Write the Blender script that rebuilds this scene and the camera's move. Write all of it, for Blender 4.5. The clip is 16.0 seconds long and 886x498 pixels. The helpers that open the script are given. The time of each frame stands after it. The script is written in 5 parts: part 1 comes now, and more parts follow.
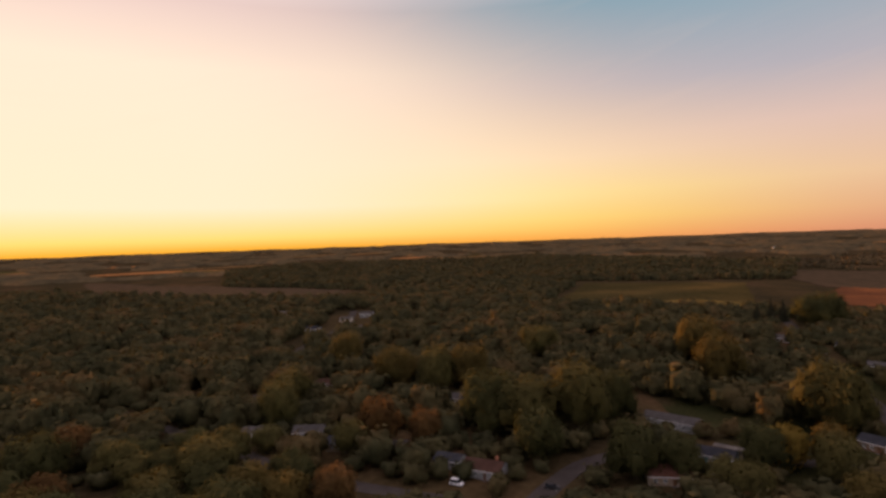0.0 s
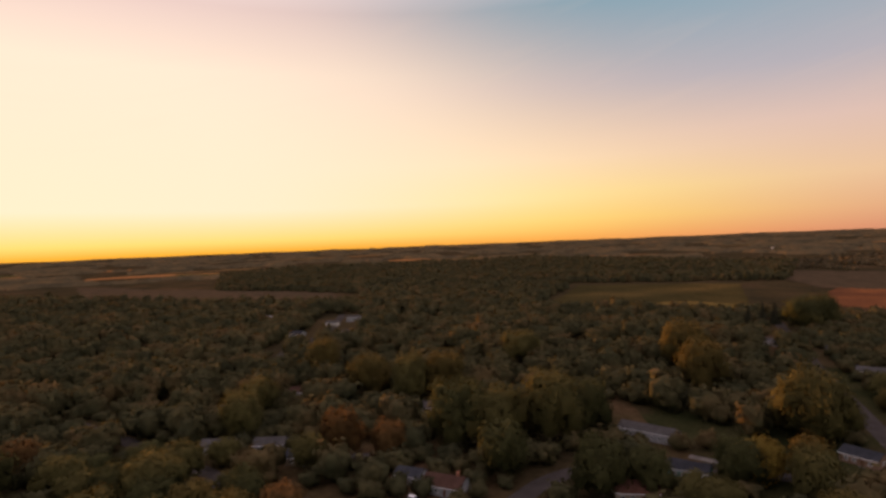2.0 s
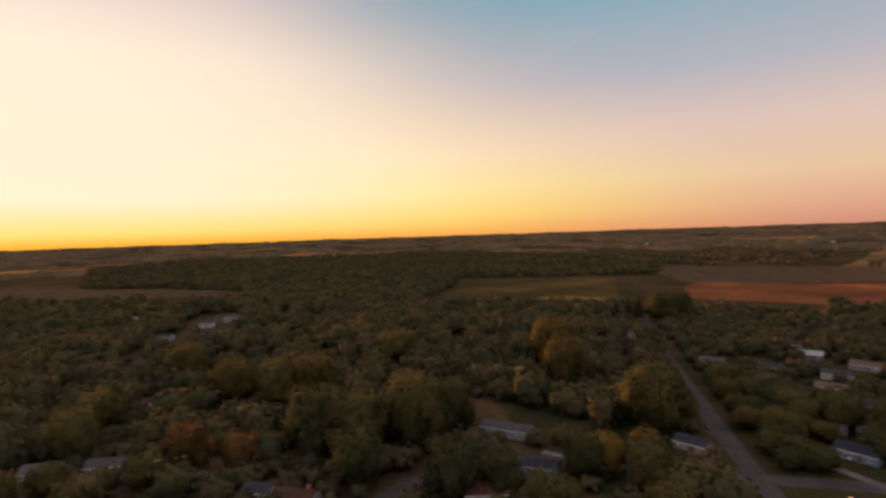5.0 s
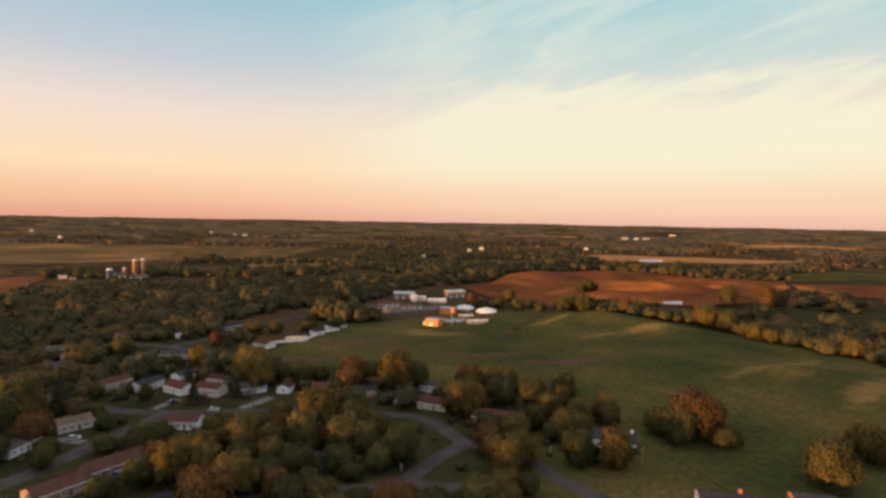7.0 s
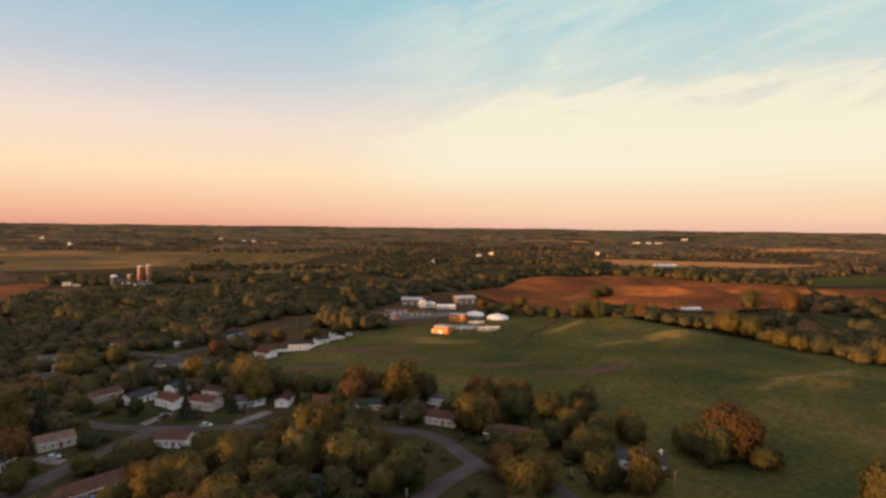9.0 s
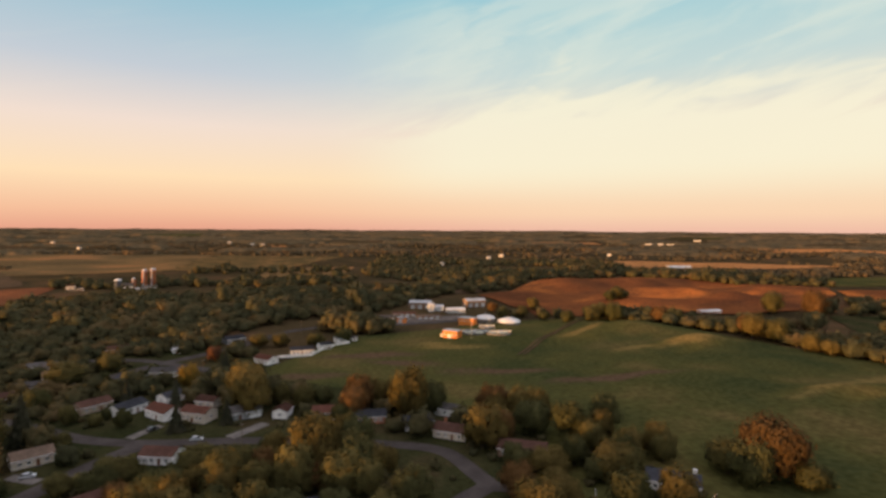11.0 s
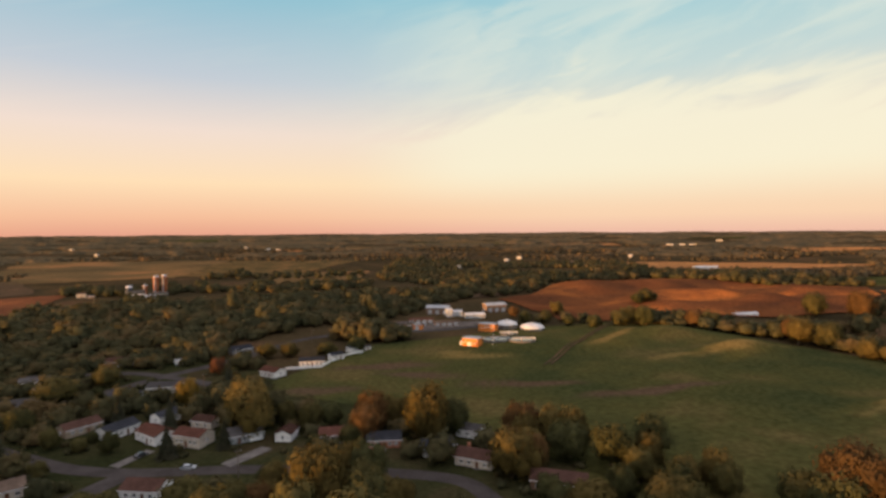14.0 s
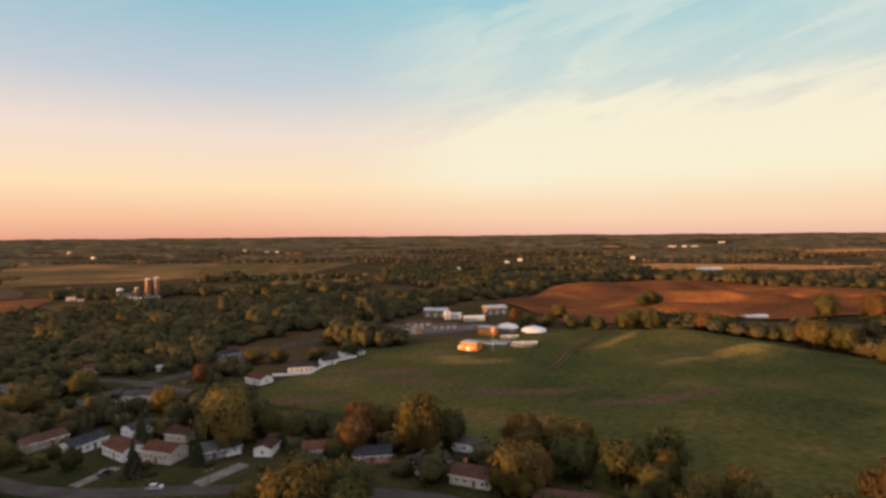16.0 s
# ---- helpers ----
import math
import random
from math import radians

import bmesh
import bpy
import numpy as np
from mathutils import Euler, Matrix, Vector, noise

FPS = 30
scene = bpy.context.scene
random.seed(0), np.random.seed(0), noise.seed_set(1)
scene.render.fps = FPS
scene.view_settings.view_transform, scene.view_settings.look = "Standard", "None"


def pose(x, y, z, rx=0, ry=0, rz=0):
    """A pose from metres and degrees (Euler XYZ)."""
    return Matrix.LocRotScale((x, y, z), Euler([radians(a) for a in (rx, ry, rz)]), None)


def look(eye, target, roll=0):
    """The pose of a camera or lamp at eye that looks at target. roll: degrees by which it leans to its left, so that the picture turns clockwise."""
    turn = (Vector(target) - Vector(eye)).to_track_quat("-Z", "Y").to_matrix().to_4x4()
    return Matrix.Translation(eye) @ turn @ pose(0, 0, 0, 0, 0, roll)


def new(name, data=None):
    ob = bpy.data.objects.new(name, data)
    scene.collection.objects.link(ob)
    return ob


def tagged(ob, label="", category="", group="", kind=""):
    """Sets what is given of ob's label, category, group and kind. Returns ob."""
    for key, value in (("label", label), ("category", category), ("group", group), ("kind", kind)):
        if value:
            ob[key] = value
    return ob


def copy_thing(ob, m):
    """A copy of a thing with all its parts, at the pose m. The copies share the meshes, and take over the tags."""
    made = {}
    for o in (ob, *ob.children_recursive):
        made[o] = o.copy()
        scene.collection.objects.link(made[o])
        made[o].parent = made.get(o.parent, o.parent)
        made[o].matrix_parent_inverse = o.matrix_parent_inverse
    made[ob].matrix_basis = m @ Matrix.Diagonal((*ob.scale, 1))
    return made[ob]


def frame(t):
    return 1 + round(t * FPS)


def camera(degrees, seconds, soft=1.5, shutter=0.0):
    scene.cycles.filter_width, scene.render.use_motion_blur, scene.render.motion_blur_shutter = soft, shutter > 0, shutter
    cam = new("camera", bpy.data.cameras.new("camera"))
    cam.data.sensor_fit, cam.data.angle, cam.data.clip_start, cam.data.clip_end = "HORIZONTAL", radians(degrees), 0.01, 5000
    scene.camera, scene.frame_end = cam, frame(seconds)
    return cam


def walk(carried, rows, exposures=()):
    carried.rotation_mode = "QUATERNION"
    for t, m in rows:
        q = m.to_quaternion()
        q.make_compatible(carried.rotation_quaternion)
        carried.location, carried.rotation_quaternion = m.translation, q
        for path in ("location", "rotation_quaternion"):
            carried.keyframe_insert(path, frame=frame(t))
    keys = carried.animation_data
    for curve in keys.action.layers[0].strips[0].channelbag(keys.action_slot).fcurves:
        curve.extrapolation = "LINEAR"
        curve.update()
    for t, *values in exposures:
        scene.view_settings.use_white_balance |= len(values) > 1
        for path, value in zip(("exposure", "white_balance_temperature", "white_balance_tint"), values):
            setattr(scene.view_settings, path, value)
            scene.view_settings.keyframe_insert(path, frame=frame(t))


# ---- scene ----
cam = camera(77.0, 16.0, soft=3.0, shutter=0.15)
EXPOSURES = [(0, 1.04, 6850, 24), (3.2, 1.04, 6850, 24), (5.5, 1.12, 6450, 15), (6.0, 1.34, 6350, 11), (6.6, 1.45, 6230, 7), (16, 1.45, 6230, 7)]
PATH = [
    (0, (2.998, -12.309, 77.276), (1.028, -11.961, 77.252), -2.0),
    (0.5, (1.489, -8.81, 77.131), (-0.481, -8.465, 77.105), -2.1),
    (1, (0.106, -5.121, 77.211), (-1.865, -4.78, 77.183), -2.1),
    (1.5, (-1.56, -1.148, 77.377), (-3.53, -0.806, 77.352), -2.2),
    (2, (-3.418, 2.763, 77.58), (-5.388, 3.108, 77.562), -2.3),
    (2.5, (-4.935, 6.717, 77.714), (-6.903, 7.07, 77.697), -2.4),
    (3, (-5.669, 10.648, 78.009), (-7.637, 11.006, 77.99), -2.3),
    (3.2, (-5.708, 11.887, 78.139), (-7.675, 12.247, 78.121), -2.2),
    (4.2, (-5.598, 16.450, 79.068), (-7.563, 16.821, 79.039), -2.11),
    (4.7, (-4.981, 17.436, 79.613), (-6.933, 17.872, 79.570), -2.00),
    (5.0, (-4.565, 17.927, 79.904), (-6.443, 18.615, 79.851), -1.91),
    (5.3, (-4.176, 18.489, 80.14), (-5.814, 19.636, 80.074), -1.8),
    (5.5, (-3.937, 18.913, 80.274), (-5.294, 20.38, 80.195), -1.4),
    (6, (-3.025, 19.408, 81.075), (-3.496, 21.349, 80.978), -0.0),
    (6.5, (-2.733, 19.863, 81.377), (-2.61, 21.857, 81.273), 0.7),
    (7, (-2.571, 21.817, 81.193), (-2.302, 23.797, 81.092), 1.0),
    (7.5, (-1.993, 25.358, 80.715), (-1.713, 27.336, 80.627), 1.1),
    (8, (-1.328, 29.823, 80.24), (-1.062, 31.804, 80.16), 1.0),
    (8.5, (-0.75, 34.196, 79.729), (-0.503, 36.179, 79.647), 0.8),
    (9, (-0.05, 38.366, 79.193), (0.185, 40.35, 79.112), 0.7),
    (11.5, (2.339, 59.438, 76.645), (2.533, 61.427, 76.575), 0.2),
    (12, (2.387, 63.75, 76.501), (2.57, 65.741, 76.43), 0.0),
    (12.5, (2.468, 67.99, 76.394), (2.636, 69.982, 76.324), -0.2),
    (13, (2.558, 72.248, 76.215), (2.72, 74.24, 76.148), -0.3),
    (13.5, (2.799, 76.279, 75.886), (2.953, 78.272, 75.825), -0.4),
    (14, (3.185, 80.11, 75.47), (3.33, 82.104, 75.41), -0.4),
    (14.5, (4.006, 84.16, 74.813), (4.145, 86.155, 74.758), -0.4),
    (15, (4.965, 88.223, 74.312), (5.104, 90.217, 74.256), -0.4),
    (15.5, (5.885, 92.409, 73.71), (6.028, 94.404, 73.656), -0.5),
    (16, (6.666, 96.619, 73.082), (6.808, 98.613, 73.032), -0.5),
]
walk(cam, [(t, look(eye, target, roll)) for t, eye, target, roll in PATH],
     exposures=EXPOSURES)

# ---- world, sun ----
SUN_AZ = -117.0      # degrees clockwise from +y
SUN_EL = 2.9
sun_dir = Vector((math.sin(radians(SUN_AZ)) * math.cos(radians(SUN_EL)),
                  math.cos(radians(SUN_AZ)) * math.cos(radians(SUN_EL)), math.sin(radians(SUN_EL))))


def srgb(r, g, b, k=1.0):
    return tuple(k * (c / 255 / 12.92 if c / 255 <= 0.04045 else ((c / 255 + 0.055) / 1.055) ** 2.4) for c in (r, g, b)) + (1.0,)


def build_world():
    w = bpy.data.worlds.new("evening_sky")
    scene.world = w
    w.use_nodes = True
    nt = w.node_tree
    nt.nodes.clear()
    N, L = nt.nodes.new, nt.links.new

    def put(sock, v):
        if isinstance(v, bpy.types.NodeSocket):
            L(v, sock)
        else:
            sock.default_value = v

    def mth(op, a, b=0.0, c=0.0):
        n = N("ShaderNodeMath")
        n.operation = op
        for s, v in zip(n.inputs, (a, b, c)):
            put(s, v)
        return n.outputs[0]

    def rng(v, a, b, c=0.0, d=1.0, smooth=True):
        n = N("ShaderNodeMapRange")
        n.interpolation_type = "SMOOTHSTEP" if smooth else "LINEAR"
        for s, x in zip(n.inputs, (v, a, b, c, d)):
            put(s, x)
        return n.outputs[0]

    def mix(f, a, b, kind="MIX"):
        n = N("ShaderNodeMix")
        n.data_type, n.blend_type = "RGBA", kind
        put(n.inputs[0], f), put(n.inputs[6], a), put(n.inputs[7], b)
        return n.outputs[2]

    def ramp(v, stops):
        n = N("ShaderNodeValToRGB")
        e = n.color_ramp.elements
        e[0].position, e[0].color = stops[0]
        e[1].position, e[1].color = stops[-1]
        for p, c in stops[1:-1]:
            x = e.new(p)
            x.color = c
        put(n.inputs[0], v)
        return n.outputs[0]

    tc = N("ShaderNodeTexCoord")
    sep = N("ShaderNodeSeparateXYZ")
    L(tc.outputs["Generated"], sep.inputs[0])
    x, y, z = sep.outputs
    flat = mth("SQRT", mth("ADD", mth("MULTIPLY", x, x), mth("MULTIPLY", y, y)))
    el = mth("MULTIPLY", mth("ARCTAN2", z, flat), 180 / math.pi)
    side = mth("DIVIDE", mth("ADD", mth("MULTIPLY", x, sun_dir.x), mth("MULTIPLY", y, sun_dir.y)), mth("MAXIMUM", flat, 1e-4))
    away = mth("MULTIPLY", mth("ARCCOSINE", mth("MAXIMUM", mth("MINIMUM", side, 1.0), -1.0)), 180 / math.pi)
    h = mth("MAXIMUM", mth("DIVIDE", el, 40.0), 0.0)
    toward = mth("ADD", mth("ADD", mth("MULTIPLY", x, sun_dir.x), mth("MULTIPLY", y, sun_dir.y)), mth("MULTIPLY", z, sun_dir.z))
    apart = mth("MULTIPLY", mth("ARCCOSINE", mth("MAXIMUM", mth("MINIMUM", toward, 1.0), -1.0)), 180 / math.pi)

    near = ramp(h, [(0.0, srgb(255, 186, 60, 1.3)), (0.025, srgb(255, 226, 120, 1.34)), (0.10, srgb(255, 242, 205, 1.36)), (0.42, srgb(255, 240, 212, 1.36)),
                    (0.56, srgb(250, 228, 215, 1.2)), (0.72, srgb(205, 200, 198, 2.2)), (1.0, srgb(178, 167, 174, 2.7))])
    mid = ramp(h, [(0.0, srgb(255, 178, 90, 1.25)), (0.05, srgb(255, 218, 112, 1.32)), (0.11, srgb(255, 232, 140, 1.32)), (0.2, srgb(255, 231, 180, 1.3)), (0.38, srgb(234, 213, 197, 1.08)),
                   (0.56, srgb(164, 180, 187, 1.0)), (0.72, srgb(175, 174, 180, 2.2)), (1.0, srgb(178, 167, 174, 2.7))])
    far = ramp(h, [(0.0, srgb(236, 166, 138)), (0.04, srgb(250, 192, 154)), (0.12, srgb(255, 220, 178, 1.05)), (0.24, srgb(244, 220, 204, 1.03)), (0.36, srgb(202, 206, 212)),
                   (0.56, srgb(146, 192, 207)), (0.72, srgb(164, 168, 174, 2.2)), (1.0, srgb(178, 167, 174, 2.7))])
    anti = ramp(h, [(0.0, srgb(244, 190, 165)), (0.04, srgb(254, 212, 175)), (0.14, srgb(255, 228, 190)), (0.26, srgb(242, 226, 204)), (0.38, srgb(204, 217, 212)),
                    (0.56, srgb(166, 206, 212)), (0.72, srgb(162, 170, 176, 2.2)), (1.0, srgb(178, 167, 174, 2.7))])
    sky = mix(rng(apart, 14.0, 66.0), near, mid)
    sky = mix(rng(mth("ADD", away, mth("MULTIPLY", el, 1.1)), 46.0, 88.0), sky, far)
    sky = mix(rng(away, 95.0, 140.0), sky, anti)

    # thin high cloud: long streaks that climb away from the sun, and a cream bank opposite it with a torn upper edge
    across = mth("SUBTRACT", el, mth("MULTIPLY", mth("SUBTRACT", away, 117.0), 0.25))

    def cloud(along, over, seed, detail, rough, warp, lo, hi):
        v, n = N("ShaderNodeCombineXYZ"), N("ShaderNodeTexNoise")
        put(v.inputs[0], mth("MULTIPLY", away, along)), put(v.inputs[1], mth("MULTIPLY", across, over))
        v.inputs[2].default_value = seed
        n.inputs["Scale"].default_value, n.inputs["Detail"].default_value = 1.0, detail
        n.inputs["Roughness"].default_value, n.inputs["Distortion"].default_value = rough, warp
        L(v.outputs[0], n.inputs["Vector"])
        return rng(n.outputs["Fac"], lo, hi)

    cream = mix(rng(away, 70.0, 110.0), srgb(255, 228, 196, 1.25), mix(rng(el, 10.0, 24.0), srgb(255, 243, 214), srgb(222, 230, 218)))
    wisp = mth("MULTIPLY", cloud(0.07, 0.20, 3.3, 7, 0.58, 0.8, 0.42, 0.76), mth("MULTIPLY", rng(el, 5.0, 12.0), rng(el, 34.0, 22.0)))
    sky = mix(mth("MULTIPLY", wisp, rng(away, 104.0, 130.0, 0.0, 0.42)), sky, cream)
    fibre = mth("MULTIPLY", cloud(0.06, 0.55, 8.1, 6, 0.55, 0.8, 0.5, 0.76), mth("MULTIPLY", rng(el, 7.0, 11.0), rng(el, 30.0, 18.0)))
    sky = mix(mth("MULTIPLY", fibre, rng(away, 108.0, 132.0, 0.05, 0.36)), sky, cream)
    az = mth("SUBTRACT", away, 117.0)
    ragged = mth("SUBTRACT", cloud(0.085, 0.33, 5.7, 5, 0.55, 0.7, 0.2, 0.8), 0.5)
    brim = mth("MINIMUM", mth("ADD", 9.6, mth("MULTIPLY", az, 0.25)), mth("ADD", 15.4, mth("MULTIPLY", az, -0.08)))
    torn = mth("ADD", mth("MULTIPLY", ragged, 6.5), mth("SUBTRACT", brim, el))
    bank = mth("MULTIPLY", rng(torn, -1.5, 2.5), mth("MULTIPLY", rng(az, -7.0, 9.0), rng(el, 2.0, 7.0)))
    sky = mix(mth("MULTIPLY", bank, 0.76), sky, srgb(255, 243, 213))
    swath = mth("ABSOLUTE", mth("ADD", mth("SUBTRACT", mth("SUBTRACT", el, 17.0), mth("MULTIPLY", az, 0.24)), mth("MULTIPLY", ragged, 5.0)))
    swath = mth("MULTIPLY", rng(swath, 3.0, 0.4), mth("MULTIPLY", rng(az, -6.0, 8.0), rng(az, 70.0, 40.0)))
    sky = mix(mth("MULTIPLY", swath, 0.38), sky, srgb(232, 232, 216))

    ns = N("ShaderNodeTexSky")
    ns.sky_type, ns.sun_disc = "NISHITA", False
    ns.sun_elevation, ns.sun_rotation = radians(SUN_EL), radians(SUN_AZ % 360)
    sky = mix(1.0, sky, mix(1.0, ns.outputs[0], (0.002, 0.002, 0.002, 1), "MULTIPLY"), "ADD")
    bg = N("ShaderNodeBackground")
    L(sky, bg.inputs[0])
    bg.inputs[1].default_value = SKY
    out = N("ShaderNodeOutputWorld")
    L(bg.outputs[0], out.inputs[0])


SKY = 0.36
build_world()
sun = new("sun", bpy.data.lights.new("sun", "SUN"))
sun.data.energy, sun.data.angle, sun.data.color = 3.8, radians(1.2), (1.0, 0.475, 0.15)
sun.matrix_world = look(sun_dir * 100, (0, 0, 0))


# ---- materials ----
def material(name, a, b, rough=0.9, scale=1.0, fine=0.0, metal=0.0, bump=0.0, island=0.0, each=0.0, spec=0.0, coords="Object", c=None, thin=0.0, blends=()):
    """Two colours mixed by noise of that scale (per metre), with a finer grain, and lightness varied by piece or by object."""
    m = bpy.data.materials.new(name)
    m.use_nodes = True
    nt = m.node_tree
    N, L = nt.nodes.new, nt.links.new
    p = nt.nodes["Principled BSDF"]
    p.inputs["Roughness"].default_value, p.inputs["Metallic"].default_value = rough, metal
    p.inputs["Specular IOR Level"].default_value = spec
    tc = N("ShaderNodeTexCoord")
    n1, n2 = N("ShaderNodeTexNoise"), N("ShaderNodeTexNoise")
    n1.inputs["Scale"].default_value, n1.inputs["Detail"].default_value = scale, 5
    n2.inputs["Scale"].default_value, n2.inputs["Detail"].default_value = fine or scale * 9, 4
    L(tc.outputs[coords], n1.inputs["Vector"]), L(tc.outputs[coords], n2.inputs["Vector"])
    r = N("ShaderNodeValToRGB")
    e = r.color_ramp.elements
    e[0].position, e[0].color = 0.36, (*a, 1)
    e[1].position, e[1].color = 0.64, (*b, 1)
    if c:
        e[1].position = 0.54
        k = e.new(0.66)
        k.color = (*c, 1)
    L(n1.outputs["Fac"], r.inputs[0])
    mr = N("ShaderNodeMapRange")
    mr.inputs[1].default_value, mr.inputs[2].default_value, mr.inputs[3].default_value, mr.inputs[4].default_value = 0.3, 0.7, 0.72, 1.28
    L(n2.outputs["Fac"], mr.inputs[0])
    val = mr.outputs[0]
    for amount, node, sock in ((island, "ShaderNodeNewGeometry", "Random Per Island"), (each, "ShaderNodeObjectInfo", "Random")):
        if amount:
            q, v, x = N(node), N("ShaderNodeMapRange"), N("ShaderNodeMath")
            v.inputs[3].default_value, v.inputs[4].default_value = 1 - amount, 1 + amount
            L(q.outputs[sock], v.inputs[0])
            x.operation = "MULTIPLY"
            L(val, x.inputs[0]), L(v.outputs[0], x.inputs[1])
            val = x.outputs[0]
    hs = N("ShaderNodeHueSaturation")
    tone = r.outputs[0]
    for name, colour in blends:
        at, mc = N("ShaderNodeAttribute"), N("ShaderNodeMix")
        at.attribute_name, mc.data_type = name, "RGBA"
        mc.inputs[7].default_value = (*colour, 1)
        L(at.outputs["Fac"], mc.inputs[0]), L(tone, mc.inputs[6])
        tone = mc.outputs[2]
    L(tone, hs.inputs["Color"]), L(val, hs.inputs["Value"])
    L(hs.outputs[0], p.inputs["Base Color"])
    if thin:
        tr, mx = N("ShaderNodeBsdfTranslucent"), N("ShaderNodeMixShader")
        L(hs.outputs[0], tr.inputs["Color"])
        mx.inputs[0].default_value = thin
        L(p.outputs[0], mx.inputs[1]), L(tr.outputs[0], mx.inputs[2])
        L(mx.outputs[0], nt.nodes["Material Output"].inputs["Surface"])
    if bump:
        bp = N("ShaderNodeBump")
        bp.inputs["Strength"].default_value, bp.inputs["Distance"].default_value = 0.6, bump
        L(n2.outputs["Fac"], bp.inputs["Height"]), L(bp.outputs[0], p.inputs["Normal"])
    return m


M = {}
M["meadow"] = material("meadow", (0.0332, 0.0266, 0.0139), (0.0517, 0.0371, 0.0179), scale=0.012, fine=0.3, bump=0.5, c=(0.0721, 0.0436, 0.0228))
M["lawn"] = material("lawn", (0.0196, 0.0225, 0.0090), (0.0328, 0.0320, 0.0134), scale=0.035, fine=0.6, bump=0.08, c=(0.0407, 0.0320, 0.0158))
# the golden blend paints streaks of low sun into the grass colour
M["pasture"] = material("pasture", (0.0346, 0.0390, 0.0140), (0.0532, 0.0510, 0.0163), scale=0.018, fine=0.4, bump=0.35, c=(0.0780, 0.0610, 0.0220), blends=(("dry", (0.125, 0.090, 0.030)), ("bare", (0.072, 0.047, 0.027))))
M["soil"] = material("ploughed_soil", (0.082, 0.033, 0.015), (0.145, 0.053, 0.019), scale=0.011, fine=0.35, bump=0.7, c=(0.33, 0.108, 0.026))
M["brown_soil"] = material("brown_soil", (0.085, 0.037, 0.020), (0.128, 0.052, 0.024), scale=0.009, fine=0.35, bump=0.7, c=(0.205, 0.076, 0.029))
M["stubble"] = material("stubble", (0.24, 0.110, 0.040), (0.34, 0.155, 0.054), scale=0.01, fine=0.3, bump=0.9)
M["dry_grass"] = material("dry_grass", (0.078, 0.056, 0.026), (0.126, 0.080, 0.034), scale=0.006, fine=0.3, bump=0.8, c=(0.215, 0.108, 0.042))
M["yellow_crop"] = material("yellow_crop", (0.040, 0.033, 0.013), (0.056, 0.043, 0.016), scale=0.012, fine=0.3, bump=0.8, c=(0.082, 0.056, 0.020))
M["gold_crop"] = material("gold_crop", (0.100, 0.072, 0.022), (0.140, 0.092, 0.028), scale=0.02, fine=0.3, bump=0.6)
M["bare"] = material("bare_earth", (0.056, 0.041, 0.024), (0.080, 0.053, 0.031), scale=0.05, fine=0.6, bump=0.2)
M["gold_grass"] = material("golden_grass", (0.058, 0.046, 0.020), (0.094, 0.064, 0.026), scale=0.03, fine=0.6, bump=0.2, c=(0.160, 0.088, 0.034))
M["asphalt"] = material("asphalt", (0.0422, 0.0370, 0.0334), (0.0634, 0.0554, 0.0502), rough=0.9, scale=0.12, fine=3.0, bump=0.02)
M["concrete"] = material("concrete", (0.098, 0.090, 0.082), (0.140, 0.128, 0.114), rough=0.85, scale=0.3, fine=4.0, bump=0.01)
M["gravel"] = material("gravel", (0.0723, 0.0638, 0.0561), (0.1275, 0.1062, 0.0892), scale=0.1, fine=1.5, bump=0.05)
M["water"] = material("water", (0.02, 0.03, 0.03), (0.03, 0.04, 0.04), rough=0.08, scale=0.1, fine=0.8, spec=0.5)
M["bark"] = material("bark", (0.06, 0.045, 0.03), (0.11, 0.08, 0.055), scale=1.5, fine=8, bump=0.03)
LEAF = {"green": ((0.0502, 0.0522, 0.0222), (0.0761, 0.0725, 0.0285)), "olive": ((0.0729, 0.0666, 0.0257), (0.1069, 0.0892, 0.0314)),
        "gold": ((0.0875, 0.0693, 0.0244), (0.1224, 0.0898, 0.0289)), "yellow": ((0.1254, 0.0898, 0.0212), (0.1749, 0.1157, 0.0257)),
        "amber": ((0.0977, 0.0585, 0.0244), (0.1340, 0.0738, 0.0283)), "rust": ((0.0932, 0.0458, 0.0257), (0.1254, 0.0572, 0.0289)),
        "bronze": ((0.0620, 0.0400, 0.0185), (0.0880, 0.0530, 0.0215)), "spruce": ((0.0259, 0.0282, 0.0178), (0.0421, 0.0396, 0.0236))}
for k, (a, b) in LEAF.items():
    M[k] = material(k + "_leaves", a, b, rough=0.75, scale=0.35, fine=2.5, island=0.10, each=0.16, thin=0.0 if k == "spruce" else 0.34)
M["woods"] = material("wood_leaves", (0.0488, 0.0495, 0.0254), (0.0742, 0.0653, 0.0307), rough=0.8, scale=0.045, fine=0.3, island=0.06, c=(0.1060, 0.0752, 0.0339), thin=0.28)
M["far_woods"] = material("far_leaves", (0.0700, 0.0570, 0.0330), (0.1000, 0.0760, 0.0410), rough=0.9, scale=0.012, fine=0.06, island=0.05, c=(0.1420, 0.0940, 0.0450), thin=0.2)
SIDING = {"white": (0.68, 0.67, 0.65), "cream": (0.50, 0.44, 0.36), "grey": (0.27, 0.275, 0.28), "blue": (0.17, 0.21, 0.27), "tan": (0.31, 0.24, 0.175), "brick": (0.30, 0.13, 0.08), "orange": (0.58, 0.20, 0.05), "brown": (0.20, 0.13, 0.09),
          "teal": (0.10, 0.22, 0.22)}
for k, v in SIDING.items():
    M["wall_" + k] = material("siding_" + k, tuple(c * 0.86 for c in v), v, rough=0.7, scale=0.5, fine=6, bump=0.01)
